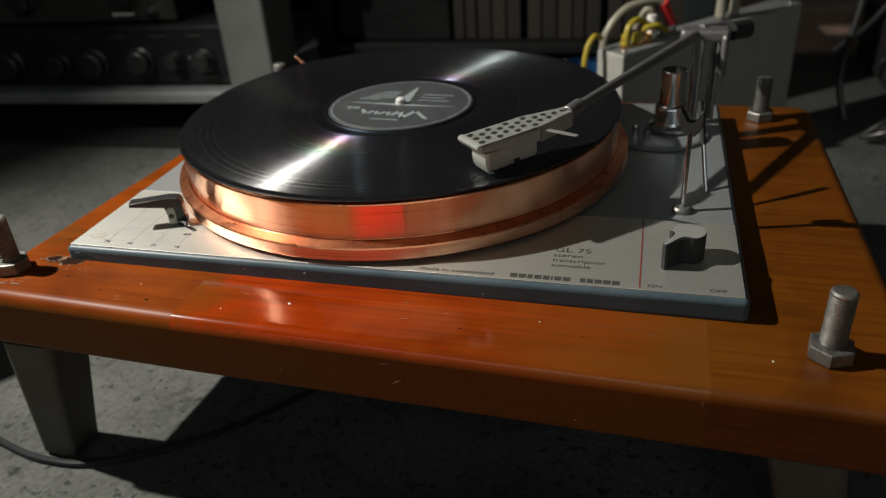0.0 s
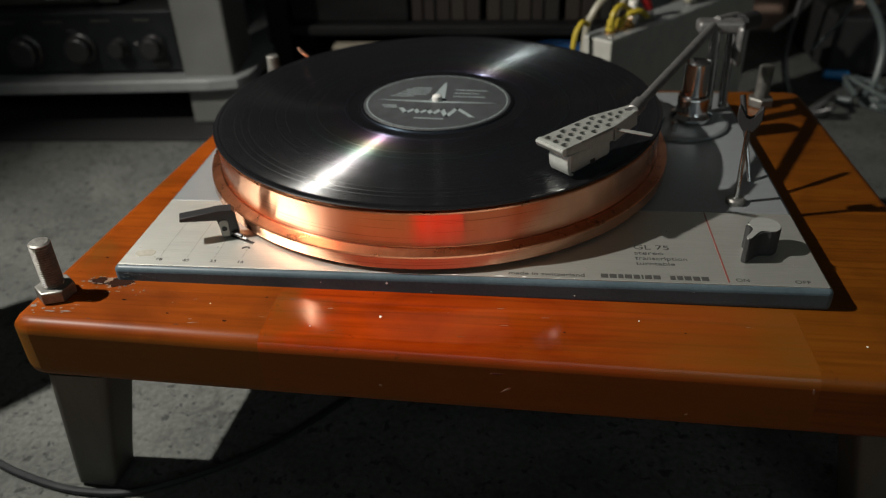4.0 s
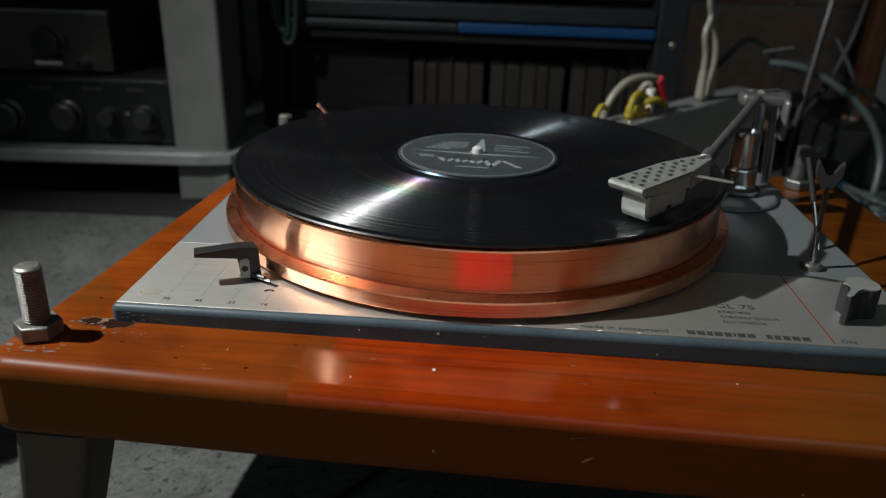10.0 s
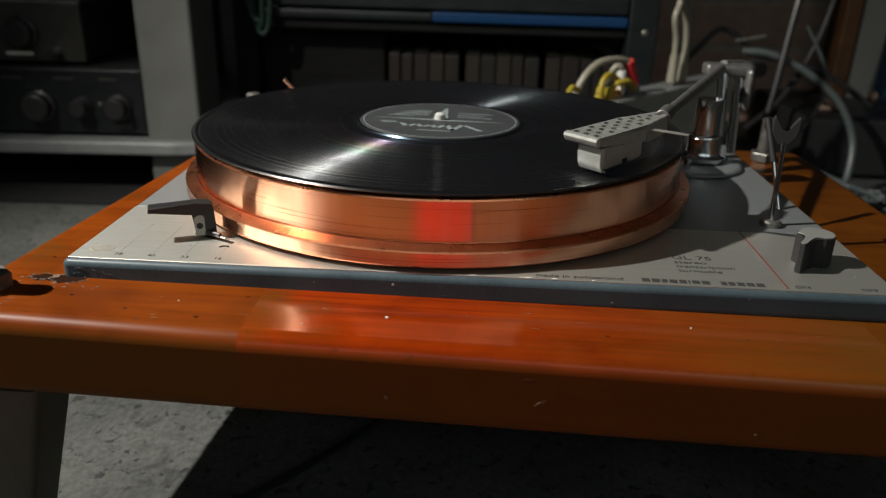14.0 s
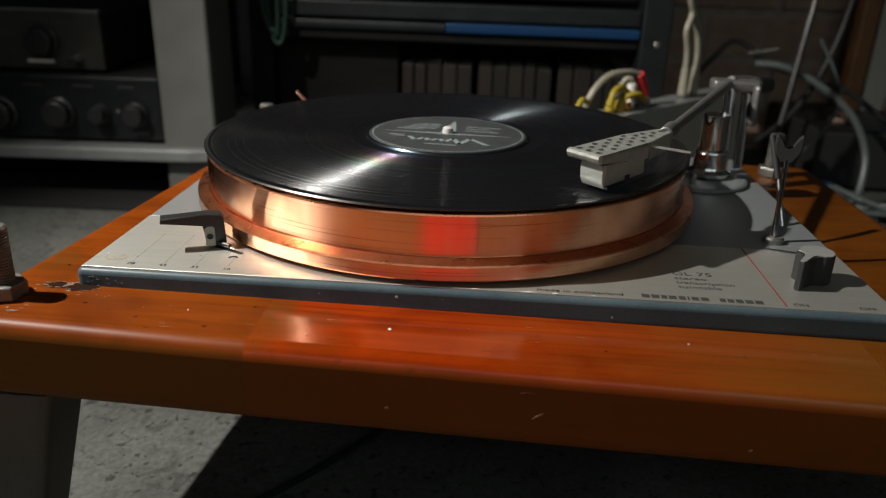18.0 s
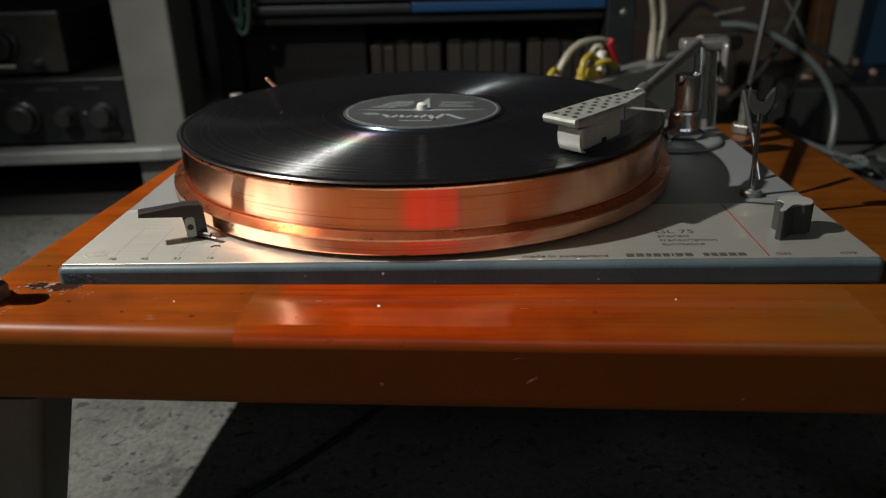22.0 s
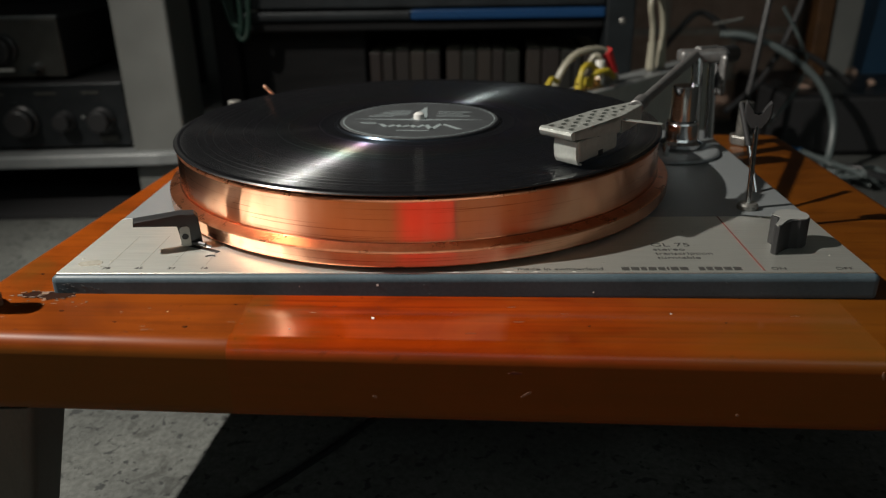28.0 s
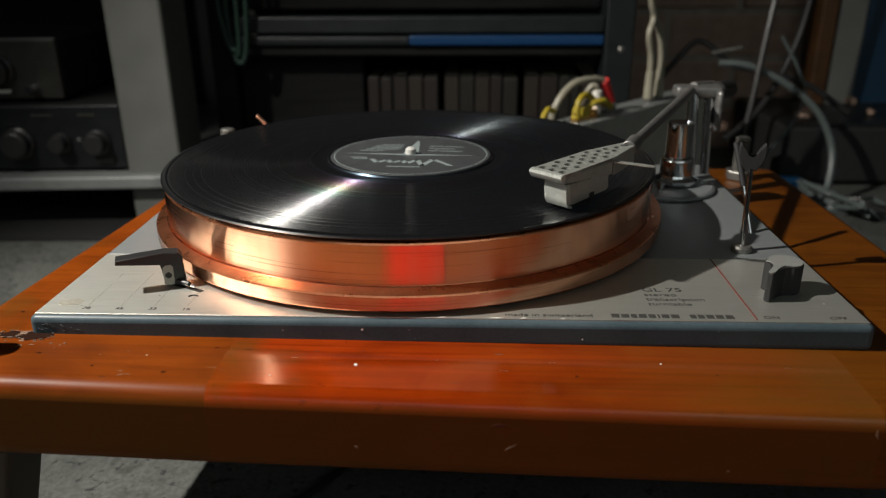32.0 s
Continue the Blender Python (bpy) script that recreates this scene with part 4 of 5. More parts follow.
def record():
    z0 = 0.0352
    rec = thing("vinyl_record", "black vinyl record with a grey label on the copper platter", "record", (SX, SY, z0))
    prof = [(0.0036, 0), (0.148, 0), (0.1500, 0.0005), (0.1504, 0.0010), (0.1498, 0.0017), (0.1478, 0.0020), (0.1465, 0.0016)]
    for rr in (0.128, 0.110, 0.0925, 0.0755):   # quiet bands between tracks
        prof += [(rr + 0.0006, 0.0016), (rr + 0.0004, 0.00155), (rr - 0.0004, 0.00155), (rr - 0.0006, 0.0016)]
    prof += [(0.0615, 0.0016), (0.0600, 0.0012), (0.0525, 0.0012), (0.0518, 0.0022), (0.0036, 0.0022)]
    part("disc", lathe(prof, 160), M_VINYL, rec, "grooved black vinyl")
    part("label", lathe([(0.0037, 0.0023), (0.0503, 0.0023), (0.0500, 0.0026), (0.0037, 0.0026)], 96), M_LABEL, rec, "dark grey printed paper label")
    part("printed_ring", lathe([(0.0478, 0.00262), (0.0484, 0.00262), (0.0484, 0.00272), (0.0478, 0.00272)], 96), M_PRINT, rec)
    turn = Matrix.Rotation(radians(-4), 4, "Z")

    def printed(name, pts):
        bm = prism(pts, 0.0026, 0.00272)
        bm.transform(turn)
        part(name, bm, M_PRINT, rec)
    printed("printed_line", [(-0.041, -0.0016), (0.0, -0.0042), (0.041, -0.0016), (0.0, -0.0010)])
    printed("printed_wedge", [(-0.0052, 0.0), (0.0052, 0.0), (0.0012, 0.034), (-0.0004, 0.034)])
    # the emblem, a brush stroke of plain strips
    stroke = [(-0.022, -0.0150), (-0.017, -0.0235), (-0.012, -0.0160), (-0.008, -0.0240), (-0.003, -0.0165), (0.001, -0.0245), (0.006, -0.0150), (0.011, -0.0280), (0.016, -0.0130), (0.028, -0.0270)]
    for (ax, ay), (bx, by) in zip(stroke, stroke[1:]):
        w = 0.0017
        printed("printed_stroke", [(ax - w, ay), (ax + w, ay), (bx + w, by), (bx - w, by)])
    for k, (x, y, w) in enumerate(((-0.034, 0.006, 0.016), (-0.031, 0.010, 0.022), (-0.028, 0.014, 0.020), (-0.026, 0.018, 0.018), (-0.022, 0.022, 0.014), (0.010, 0.008, 0.022), (0.010, 0.014, 0.017), (0.010, 0.020, 0.022), (-0.036, -0.0120, 0.010), (-0.034, -0.0150, 0.009), (-0.010, -0.0320, 0.020))):
        printed("printed_bar", [(x, y), (x + w, y), (x + w, y + 0.0011), (x, y + 0.0011)])
    return rec


REC = record()


def tonearm():
    arm = thing("tonearm", "silver tonearm with perforated headshell resting on the record", "tonearm", (0.352, 0.215, -0.0002))
    o = Matrix.Translation((-0.352, -0.215, 0.0002))

    def ap(name, bm, material, label="", parent=None):
        bm.transform(o)
        return part(name, bm, material, parent or arm, label)
    # base turret
    T = Matrix.Translation((0.349, 0.212, 0))
    ap("base_ring", lathe([(0, 0.0), (0.0345, 0.0), (0.0355, 0.0006), (0.0352, 0.0022), (0.0335, 0.0030), (0, 0.0032)], 64, m=Matrix.Translation((0.3405, 0.2115, 0))), M_PLATE_GREY, "grey round base disc")
    turret = ap("turret", lathe([(0, 0.004), (0.0145, 0.004), (0.0150, 0.0048), (0.0150, 0.0070), (0.0118, 0.0090), (0.0112, 0.0105), (0.0112, 0.0205), (0.0106, 0.0216), (0.0106, 0.0222), (0, 0.0222)], 40, m=T), M_CHROME, "polished chrome turret")
    ap("turret_cap", lathe([(0, 0.0224), (0.0084, 0.0224), (0.0088, 0.0230), (0.0088, 0.0462), (0.0082, 0.0470), (0, 0.0470)], 40, m=T), M_CHROME, "polished chrome upper drum", turret)
    for x, y in ((0.3255, 0.1985), (0.3335, 0.1895)):
        ap("stud", lathe([(0, 0.003), (0.0022, 0.003), (0.0022, 0.0070), (0.0026, 0.0074), (0.0026, 0.0098), (0.0014, 0.0112), (0, 0.0114)], 18, m=Matrix.Translation((x, y, 0))), M_CHROME, "small chrome stud")
    ap("column", rod((0.364, 0.232, 0.003), (0.365, 0.246, 0.060), 0.0040, seg=24), M_CHROME, "chrome column")
    ap("column", rod((0.376, 0.236, 0.003), (0.377, 0.248, 0.060), 0.0036, seg=24), M_CHROME, "chrome column")
    ap("bearing_yoke", box(0.352, 0.386, 0.242, 0.258, 0.057, 0.066, 0.0025, 3), M_ARM, "grey bearing yoke")
    ap("bearing_plate", box(0.380, 0.385, 0.236, 0.266, 0.034, 0.064, 0.003, 3), M_ARM)
    # the tube
    ap("arm_tube", rod((0.291, 0.094, 0.0585), (0.366, 0.252, 0.0625), 0.0028, 0.0037, 20), M_ARM, "grey metal arm tube")
    ap("counterweight_stub", rod((0.366, 0.252, 0.064), (0.386, 0.272, 0.062), 0.0040, seg=16), M_ARM)
    ap("counterweight", rod((0.386, 0.262, 0.0600), (0.400, 0.276, 0.0590), 0.0068, seg=28), M_BLACK, "black counterweight")
    ap("collar", rod((0.2885, 0.0890, 0.0578), (0.2945, 0.1012, 0.0590), 0.0042, seg=20), M_ARM)
    return arm, ap


ARM, arm_part = tonearm()


def headshell():
    """A tapered tray with rows of drilled holes."""
    a, b = Vector((0.2405, 0.0450, 0.0568)), Vector((0.2900, 0.0925, 0.0600))
    d = (b - a).normalized()
    side = Vector((0, 0, 1)).cross(d).normalized()      # to the left of the arm
    up = d.cross(side)
    m = Matrix((d, side, up)).transposed().to_4x4()
    m.translation = a
    n = (b - a).length
    half = ((0.0, 0.0100), (0.012, 0.0099), (0.0415, 0.0095), (n, 0.0036))

    def width(x):
        for (x0, w0), (x1, w1) in zip(half, half[1:]):
            if x <= x1:
                return w0 + (w1 - w0) * (x - x0) / (x1 - x0)
        return half[-1][1]
    # the top sheet, drilled through in staggered rows
    holes = []
    for i in range(11):
        x = 0.0056 + i * 0.0058
        if x > n - 0.004:
            break
        w = width(x)
        count = min(3 - i % 2, int((2 * w - 0.0016) / 0.0053))
        holes += [(x, (k - (count - 1) / 2) * (0.0062 if w > 0.009 else 0.0055)) for k in range(count)]
    bm = bmesh.new()
    loops = [[(x, -h) for x, h in half] + [(x, h) for x, h in reversed(half)]]
    loops += [[(x + 0.00225 * math.cos(a), y + 0.00225 * math.sin(a)) for a in [2 * math.pi * k / 16 for k in range(16)]] for x, y in holes]
    es = []
    for loop in loops:
        vs = [bm.verts.new((x, y, 0.0)) for x, y in loop]
        es += [bm.edges.new((p, q)) for p, q in zip(vs, vs[1:] + vs[:1])]
    top = bmesh.ops.triangle_fill(bm, use_beauty=True, use_dissolve=False, edges=es)
    faces = [f for f in top["geom"] if isinstance(f, bmesh.types.BMFace)]
    low = bmesh.ops.extrude_face_region(bm, geom=faces)
    for v in low["geom"]:
        if isinstance(v, bmesh.types.BMVert):
            v.co.z = -0.0018
    bm.transform(m)
    shell = arm_part("headshell", bm, M_ALU, "silver perforated headshell")
    # folded side walls, deeper towards the arm, each with a separate rear flap
    for s in (-1, 1):
        for name, x0, x1, d0, d1 in (("side_wall", 0.0016, 0.0405, 0.0042, 0.0086), ("side_flap", 0.0412, n - 0.002, 0.0094, 0.0092)):
            bm = bmesh.new()
            rows = []
            for k in range(7):
                x = x0 + (x1 - x0) * k / 6
                depth = d0 + (d1 - d0) * k / 6
                w = width(x) + (0.0003 if name == "side_flap" else 0)
                rows.append([bm.verts.new((x, s * y, z)) for y, z in ((w, -0.0002), (w, -depth), (w - 0.0011, -depth), (w - 0.0011, -0.0002))])
            for p, q in zip(rows, rows[1:]):
                for k in range(4):
                    bm.faces.new((p[k], p[(k + 1) % 4], q[(k + 1) % 4], q[k]))
            bm.faces.new(rows[0])
            bm.faces.new(rows[-1][::-1])
            bm.transform(m)
            arm_part(name, bm, M_ALU, "", shell)
    # rounded front lip, leaning inwards
    bm = bmesh.new()
    rows = []
    for x, z in ((0.0010, 0.0003), (-0.0002, -0.0002), (-0.0006, -0.0014), (0.0002, -0.0034), (0.0012, -0.0044), (0.0026, -0.0044), (0.0026, 0.0003)):
        rows.append([bm.verts.new((x, -0.0102, z)), bm.verts.new((x, 0.0102, z))])
    for p, q in zip(rows, rows[1:] + rows[:1]):
        bm.faces.new((p[0], p[1], q[1], q[0]))
    bm.faces.new([r[0] for r in rows])
    bm.faces.new([r[1] for r in rows][::-1])
    bm.transform(m)
    arm_part("front_lip", bm, M_LIP, "bright rolled front edge", shell)
    # cartridge
    bm = prism([(0.0070, -0.0058), (0.0385, -0.0058), (0.0385, -0.0150), (0.0370, -0.0164), (0.0100, -0.0175), (0.0078, -0.0168)], -0.0046, 0.0093, 0.0009, 2)
    bm.transform(m @ pose(0, 0, 0, 90, 0, 0))
    cart = arm_part("cartridge", bm, M_ALU, "silver phono cartridge")
    # polished front plate, curled under at the foot
    bm = bmesh.new()
    rows = []
    for x, z in ((0.0050, -0.0060), (0.0044, -0.0100), (0.0048, -0.0150), (0.0064, -0.0180), (0.0092, -0.0190), (0.0092, -0.0178), (0.0072, -0.0170), (0.0069, -0.0060)):
        rows.append([bm.verts.new((x, -0.0094, z)), bm.verts.new((x, 0.0047, z))])
    for p, q in zip(rows, rows[1:] + rows[:1]):
        bm.faces.new((p[0], p[1], q[1], q[0]))
    bm.faces.new([r[0] for r in rows])
    bm.faces.new([r[1] for r in rows][::-1])
    bm.transform(m)
    arm_part("front_plate", bm, M_LIP, "polished curved front plate", cart)
    bm = prism([(0.004, -0.0082), (0.042, -0.0078), (n - 0.003, -0.0030), (n - 0.003, 0.0030), (0.042, 0.0078), (0.004, 0.0082)], -0.0056, -0.0036)
    bm.transform(m)
    arm_part("spacer", bm, M_BLACK, "black spacer", cart)
    for x0, x1, z0, z1 in ((0.0225, 0.0262, -0.0172, -0.0142), (0.0210, 0.0270, -0.0068, -0.0057)):
        bm = box(x0, x1, -0.0096, -0.0088, z0, z1)
        bm.transform(m)
        arm_part("notch", bm, M_DARK, "", cart)
    bm = rod(m @ Vector((0.012, 0, -0.0178)), m @ Vector((0.010, 0, -0.0205)), 0.0006, 0.0002, 8)
    arm_part("stylus", bm, M_CHROME, "", cart)
    # finger lift
    bm = prism([(0.0405, -0.0080), (0.0440, -0.0080), (0.0520, -0.0215), (0.0545, -0.0262), (0.0520, -0.0268), (0.0490, -0.0222)], -0.0020, -0.0014, 0.0002, 1)
    bm.transform(m @ pose(0, 0, 0, 6, 0, 0))
    arm_part("finger_lift", bm, M_ALU, "thin bright finger lift", shell)


headshell()


def arm_rest():
    bx, by = 0.356, 0.089
    pp("rest_base", lathe([(0, -0.0002), (0.0058, -0.0002), (0.0058, 0.0022), (0.0048, 0.0032), (0, 0.0032)], 24, m=Matrix.Translation((bx, by, 0))), M_STEEL, "small steel collar")
    post = pp("rest_post", rod((bx, by, 0.002), (0.3568, 0.0945, 0.046), 0.0014, seg=16), M_CHROME, "bright steel arm rest post")
    bm = bmesh.new()
    pts = [(-0.0074, 0.0140), (-0.0084, 0.0120), (-0.0082, 0.0050), (-0.0066, 0.0008), (-0.0034, -0.0040), (0.0034, -0.0040), (0.0066, 0.0008), (0.0082, 0.0050), (0.0084, 0.0120), (0.0074, 0.0140),
           (0.0056, 0.0122), (0.0046, 0.0085), (0.0032, 0.0056), (0.0, 0.0044), (-0.0032, 0.0056), (-0.0046, 0.0085), (-0.0056, 0.0122)]
    prism(pts, -0.0030, 0.0030, 0.0007, 2, bm)
    bm.transform(Matrix.Translation((0.3570, 0.0958, 0.0480)) @ pose(0, 0, 0, 90, 0, -14) @ Matrix.Scale(0.84, 4))
    pp("rest_fork", bm, M_DARK, "black plastic arm fork")
    pp("cue_rod", rod((0.3706, 0.1172, -0.0003), (0.3668, 0.130, 0.0268), 0.0013, seg=14), M_CHROME, "chrome cueing rod")
    pp("cue_sleeve", rod((0.3670, 0.1290, 0.0255), (0.3634, 0.1412, 0.0490), 0.0018, seg=14), M_DARK, "black sleeve")


arm_rest()


def power_knob():
    """A round knob with a pointer bar, seen beside the red line."""
    kx, ky = 0.3582, 0.0365

    def outline(f):
        """A round back whose sides sweep in to a narrow blade; f: how far the line is drawn in."""
        r = 0.0084 - f
        pts = [(kx + r * math.cos(radians(a)), ky + r * math.sin(radians(a))) for a in range(-25, 206, 11)]
        sweep = ((0.0070, -0.0056), (0.0048, -0.0060), (0.0032, -0.0072), (0.0023, -0.0098), (0.0019, -0.0140), (0.0018, -0.0186), (0.0010, -0.0198))
        left = [(kx - 0.0012 - x + f, ky + y + f) for x, y in sweep]
        right = [(kx - 0.0012 + x - f, ky + y + f) for x, y in reversed(sweep)]
        c, d = math.cos(radians(-36)), math.sin(radians(-36))
        return [(kx + (x - kx) * c - (y - ky) * d, ky + (x - kx) * d + (y - ky) * c) for x, y in pts + left + right]
    knob = pp("power_knob", prism(outline(0.0), 0.0, 0.0146, 0.0005, 2), M_DARK, "black switch knob with a pointer blade")
    pp("knob_cap", prism(outline(0.0005), 0.0147, 0.0152), M_CAP, "pale brushed cap", knob)


power_knob()


def lever_build():
    at = Matrix.Translation((0.0505, 0.0335, 0)) @ pose(0, 0, 0, 90, 0, 22) @ Matrix.Scale(0.9, 4)
    g = [(-0.0242, 0.0166), (-0.0238, 0.0196), (0.0010, 0.0207), (0.0085, 0.0202), (0.0104, 0.0178), (0.0112, 0.0012), (0.0012, 0.0012), (-0.0006, 0.0060), (-0.0010, 0.0146)]
    bm = prism(g, -0.0042, 0.0042, 0.0006, 2)
    bm.transform(at)
    lev = pp("speed_lever", bm, M_BLACK, "black angled speed lever")
    bm = prism([(-0.0004, 0.0030), (0.0004, 0.0018), (0.0044, 0.0018), (0.0050, 0.0024), (0.0050, 0.0120), (0.0040, 0.0138), (0.0012, 0.0138), (-0.0004, 0.0124)], 0.0042, 0.0048, 0.0002, 1)
    bm.transform(at)
    face = pp("lever_face", bm, M_FAINT, "grey end plate", lev)
    bm = lathe([(0, 0), (0.0017, 0), (0.0018, 0.0002), (0, 0.0002)], 20)
    bm.transform(at @ Matrix.Translation((0.0022, 0.0078, 0.0049)))
    pp("screw_hole", bm, M_DARK, "dark screw hole", face)
    a, b = Vector((0.0490, 0.0372)), Vector((0.0715, 0.0262))
    n = Vector((b.y - a.y, a.x - b.x)).normalized() * 0.0011
    pp("lever_slot", prism([tuple(a - n), tuple(b - n), tuple(b + n), tuple(a + n)], -0.0001, 0.0003), M_DARK, "dark slot in the plate", lev)
    pp("slot_pin", rod((0.0570, 0.0330, 0.0026), (0.0675, 0.0278, 0.0022), 0.0007, seg=10), M_CHROME, "bright steel pin", lev)
    pp("slot_tongue", rod((0.0530, 0.0345, 0.0030), (0.0645, 0.0290, 0.0028), 0.0012, seg=10), M_BLACK, "", lev)
    pp("click_mark", tube([(0.0668, 0.0200, 0.0002), (0.0680, 0.0214, 0.0002), (0.0700, 0.0216, 0.0002), (0.0712, 0.0206, 0.0002)], 0.0004, 6), M_DARK, "", PLATE)


lever_build()


def lettering():
    def text(name, body, size, x, y, z, material, label="", parent=PLATE, spacing=1.0, wide=1.0):
        cu = bpy.data.curves.new(name, "FONT")
        cu.body, cu.size, cu.space_character = body, size, spacing
        cu.extrude = 0.00005
        ob = bpy.data.objects.new(name, cu)
        scene.collection.objects.link(ob)
        bpy.context.view_layer.update()
        me = bpy.data.meshes.new_from_object(ob.evaluated_get(bpy.context.evaluated_depsgraph_get()))
        bpy.data.objects.remove(ob)
        me.materials.append(material)
        t = new(name, me)
        t.matrix_basis = OFF @ pose(x, y, z) @ Matrix.Diagonal((wide, 1, 1, 1))
        t.parent = parent
        if label:
            t["label"] = label
        return t
    Z = 0.00012
    text("lettering", "GL 75", 0.0064, 0.2890, 0.0318, Z, M_INK, wide=1.25)
    text("lettering", "stereo", 0.0047, 0.2890, 0.0264, Z, M_INK, wide=1.3)
    text("lettering", "transcription", 0.0047, 0.2890, 0.0212, Z, M_INK, wide=1.15)
    text("lettering", "turntable", 0.0047, 0.2890, 0.0160, Z, M_INK, wide=1.2)
    text("lettering", "made in switzerland", 0.0042, 0.2205, 0.0030, Z, M_INK, wide=1.2)
    text("lettering", "ON", 0.0038, 0.3385, 0.0032, Z, M_INK, wide=1.2)
    text("lettering", "OFF", 0.0038, 0.3680, 0.0032, Z, M_INK, wide=1.2)
    # the maker's name as plain bars, one a letter
    x = 0.2695
    for k, w in enumerate((0.0037, 0.0037, 0.0027, 0.0037, 0.0033, 0.0010, 0.0035, 0.0037, 0, 0.0027, 0.0030, 0.0035, 0.0036, 0.0037)):
        if w:
            pp("name_bar", box(x, x + w, 0.0028, 0.0064, 0.00005, 0.00015), M_INK, "", PLATE, False)
        x += w + (0.0008 if w else 0.0042)
    pp("red_line", box(0.3345, 0.3352, 0.0022, 0.0750, 0.00005, 0.00018), M_RED_INK, "thin red dividing line", PLATE, False)
    for n, x in (("78", 0.0205), ("45", 0.0365), ("33", 0.0525), ("16", 0.0685)):
        text("speed_mark", n, 0.0034, x, 0.0052, Z, M_INK, wide=1.2)
        pp("scale_line", box(x + 0.0015, x + 0.00165, 0.0095, 0.0480, 0.00005, 0.00012), M_FAINT, "", PLATE, False)


lettering()

part_rod = rod((0.0398, 0.2590, 0.0415), (0.0760, 0.2700, -0.0004), 0.0013, seg=12)
pp("back_rod", part_rod, M_DULLCOPPER, "thin copper-coloured rod")


# ---- around the player ----
def dark_floor_sheet():
    # black sheet laid where the floor lies in the rack's shadow
    t = part("dark_floor_sheet", prism([(-1.5, 0.455), (-0.30, 0.497), (0.30, 0.52), (0.42, 0.60), (0.42, 1.2), (-1.5, 1.2)], FLOOR, FLOOR + 0.005, 0.001, 1), M_DARK)
    tagged(t, "black sheet on the concrete floor in place of the rack's shadow", "mat")


dark_floor_sheet()


def hifi_rack():
    r = thing("hifi_rack", "off-white wooden rack with a grey-edged shelf", "rack", (-0.141, 0.55, FLOOR + 0.005), rz=4)
    H = 0.75
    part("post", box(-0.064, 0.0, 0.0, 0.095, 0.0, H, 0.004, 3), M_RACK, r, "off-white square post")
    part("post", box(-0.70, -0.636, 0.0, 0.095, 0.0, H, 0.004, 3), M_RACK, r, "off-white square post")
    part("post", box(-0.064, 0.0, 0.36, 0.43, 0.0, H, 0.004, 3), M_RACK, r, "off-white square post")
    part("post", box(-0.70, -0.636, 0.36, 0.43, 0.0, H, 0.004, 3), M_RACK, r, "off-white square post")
    outline = [(-0.72, 0.46), (-0.72, -0.014), (-0.030, -0.014), (0.004, -0.008), (0.016, 0.006), (0.020, 0.030), (0.020, 0.46)]
    part("shelf", prism(outline, 0.048, 0.064, 0.003, 3), M_SHELF, r, "grey shelf board with a rounded corner")
    part("shelf", prism(outline, 0.46, 0.476, 0.003, 3), M_SHELF, r, "grey shelf board with a rounded corner")
    part("back_board", box(-0.70, 0.0, 0.435, 0.447, 0.066, 0.458), M_CABINET, r)


hifi_rack()


def unit(name, label, x0, x1, y0, z0, z1, front, knobs, depth=0.26):
    u = thing(name, label, "amplifier" if "amp" in name else "tuner", ((x0 + x1) / 2, y0, z0), rz=4)
    w, h = (x1 - x0) / 2, z1 - z0
    part("case", box(-w, w, 0.006, depth, 0.004, h, 0.002, 2), M_DARK, u, "black metal case")
    face = part("front_panel", box(-w, w, 0.0, 0.006, 0.004, h, 0.0015, 2), front, u)
    for kx, kz, kr, m in knobs:
        bm = lathe([(0, 0), (kr, 0), (kr, 0.004), (kr * 0.86, 0.006), (kr * 0.82, 0.016), (kr * 0.7, 0.018), (0, 0.018)], 28)
        bm.transform(Matrix.Translation((kx * w, 0.0, kz * h)) @ pose(0, 0, 0, 90, 0, 0))
        part("knob", bm, m, face)
    for k in range(4):
        part("foot", lathe([(0, 0), (0.008, 0), (0.009, 0.004), (0, 0.004)], 16), M_DARK, u, "", Matrix.Translation(((-1 if k % 2 else 1) * w * 0.85, 0.03 if k < 2 else depth - 0.03, 0)))
    return u, face, w, h


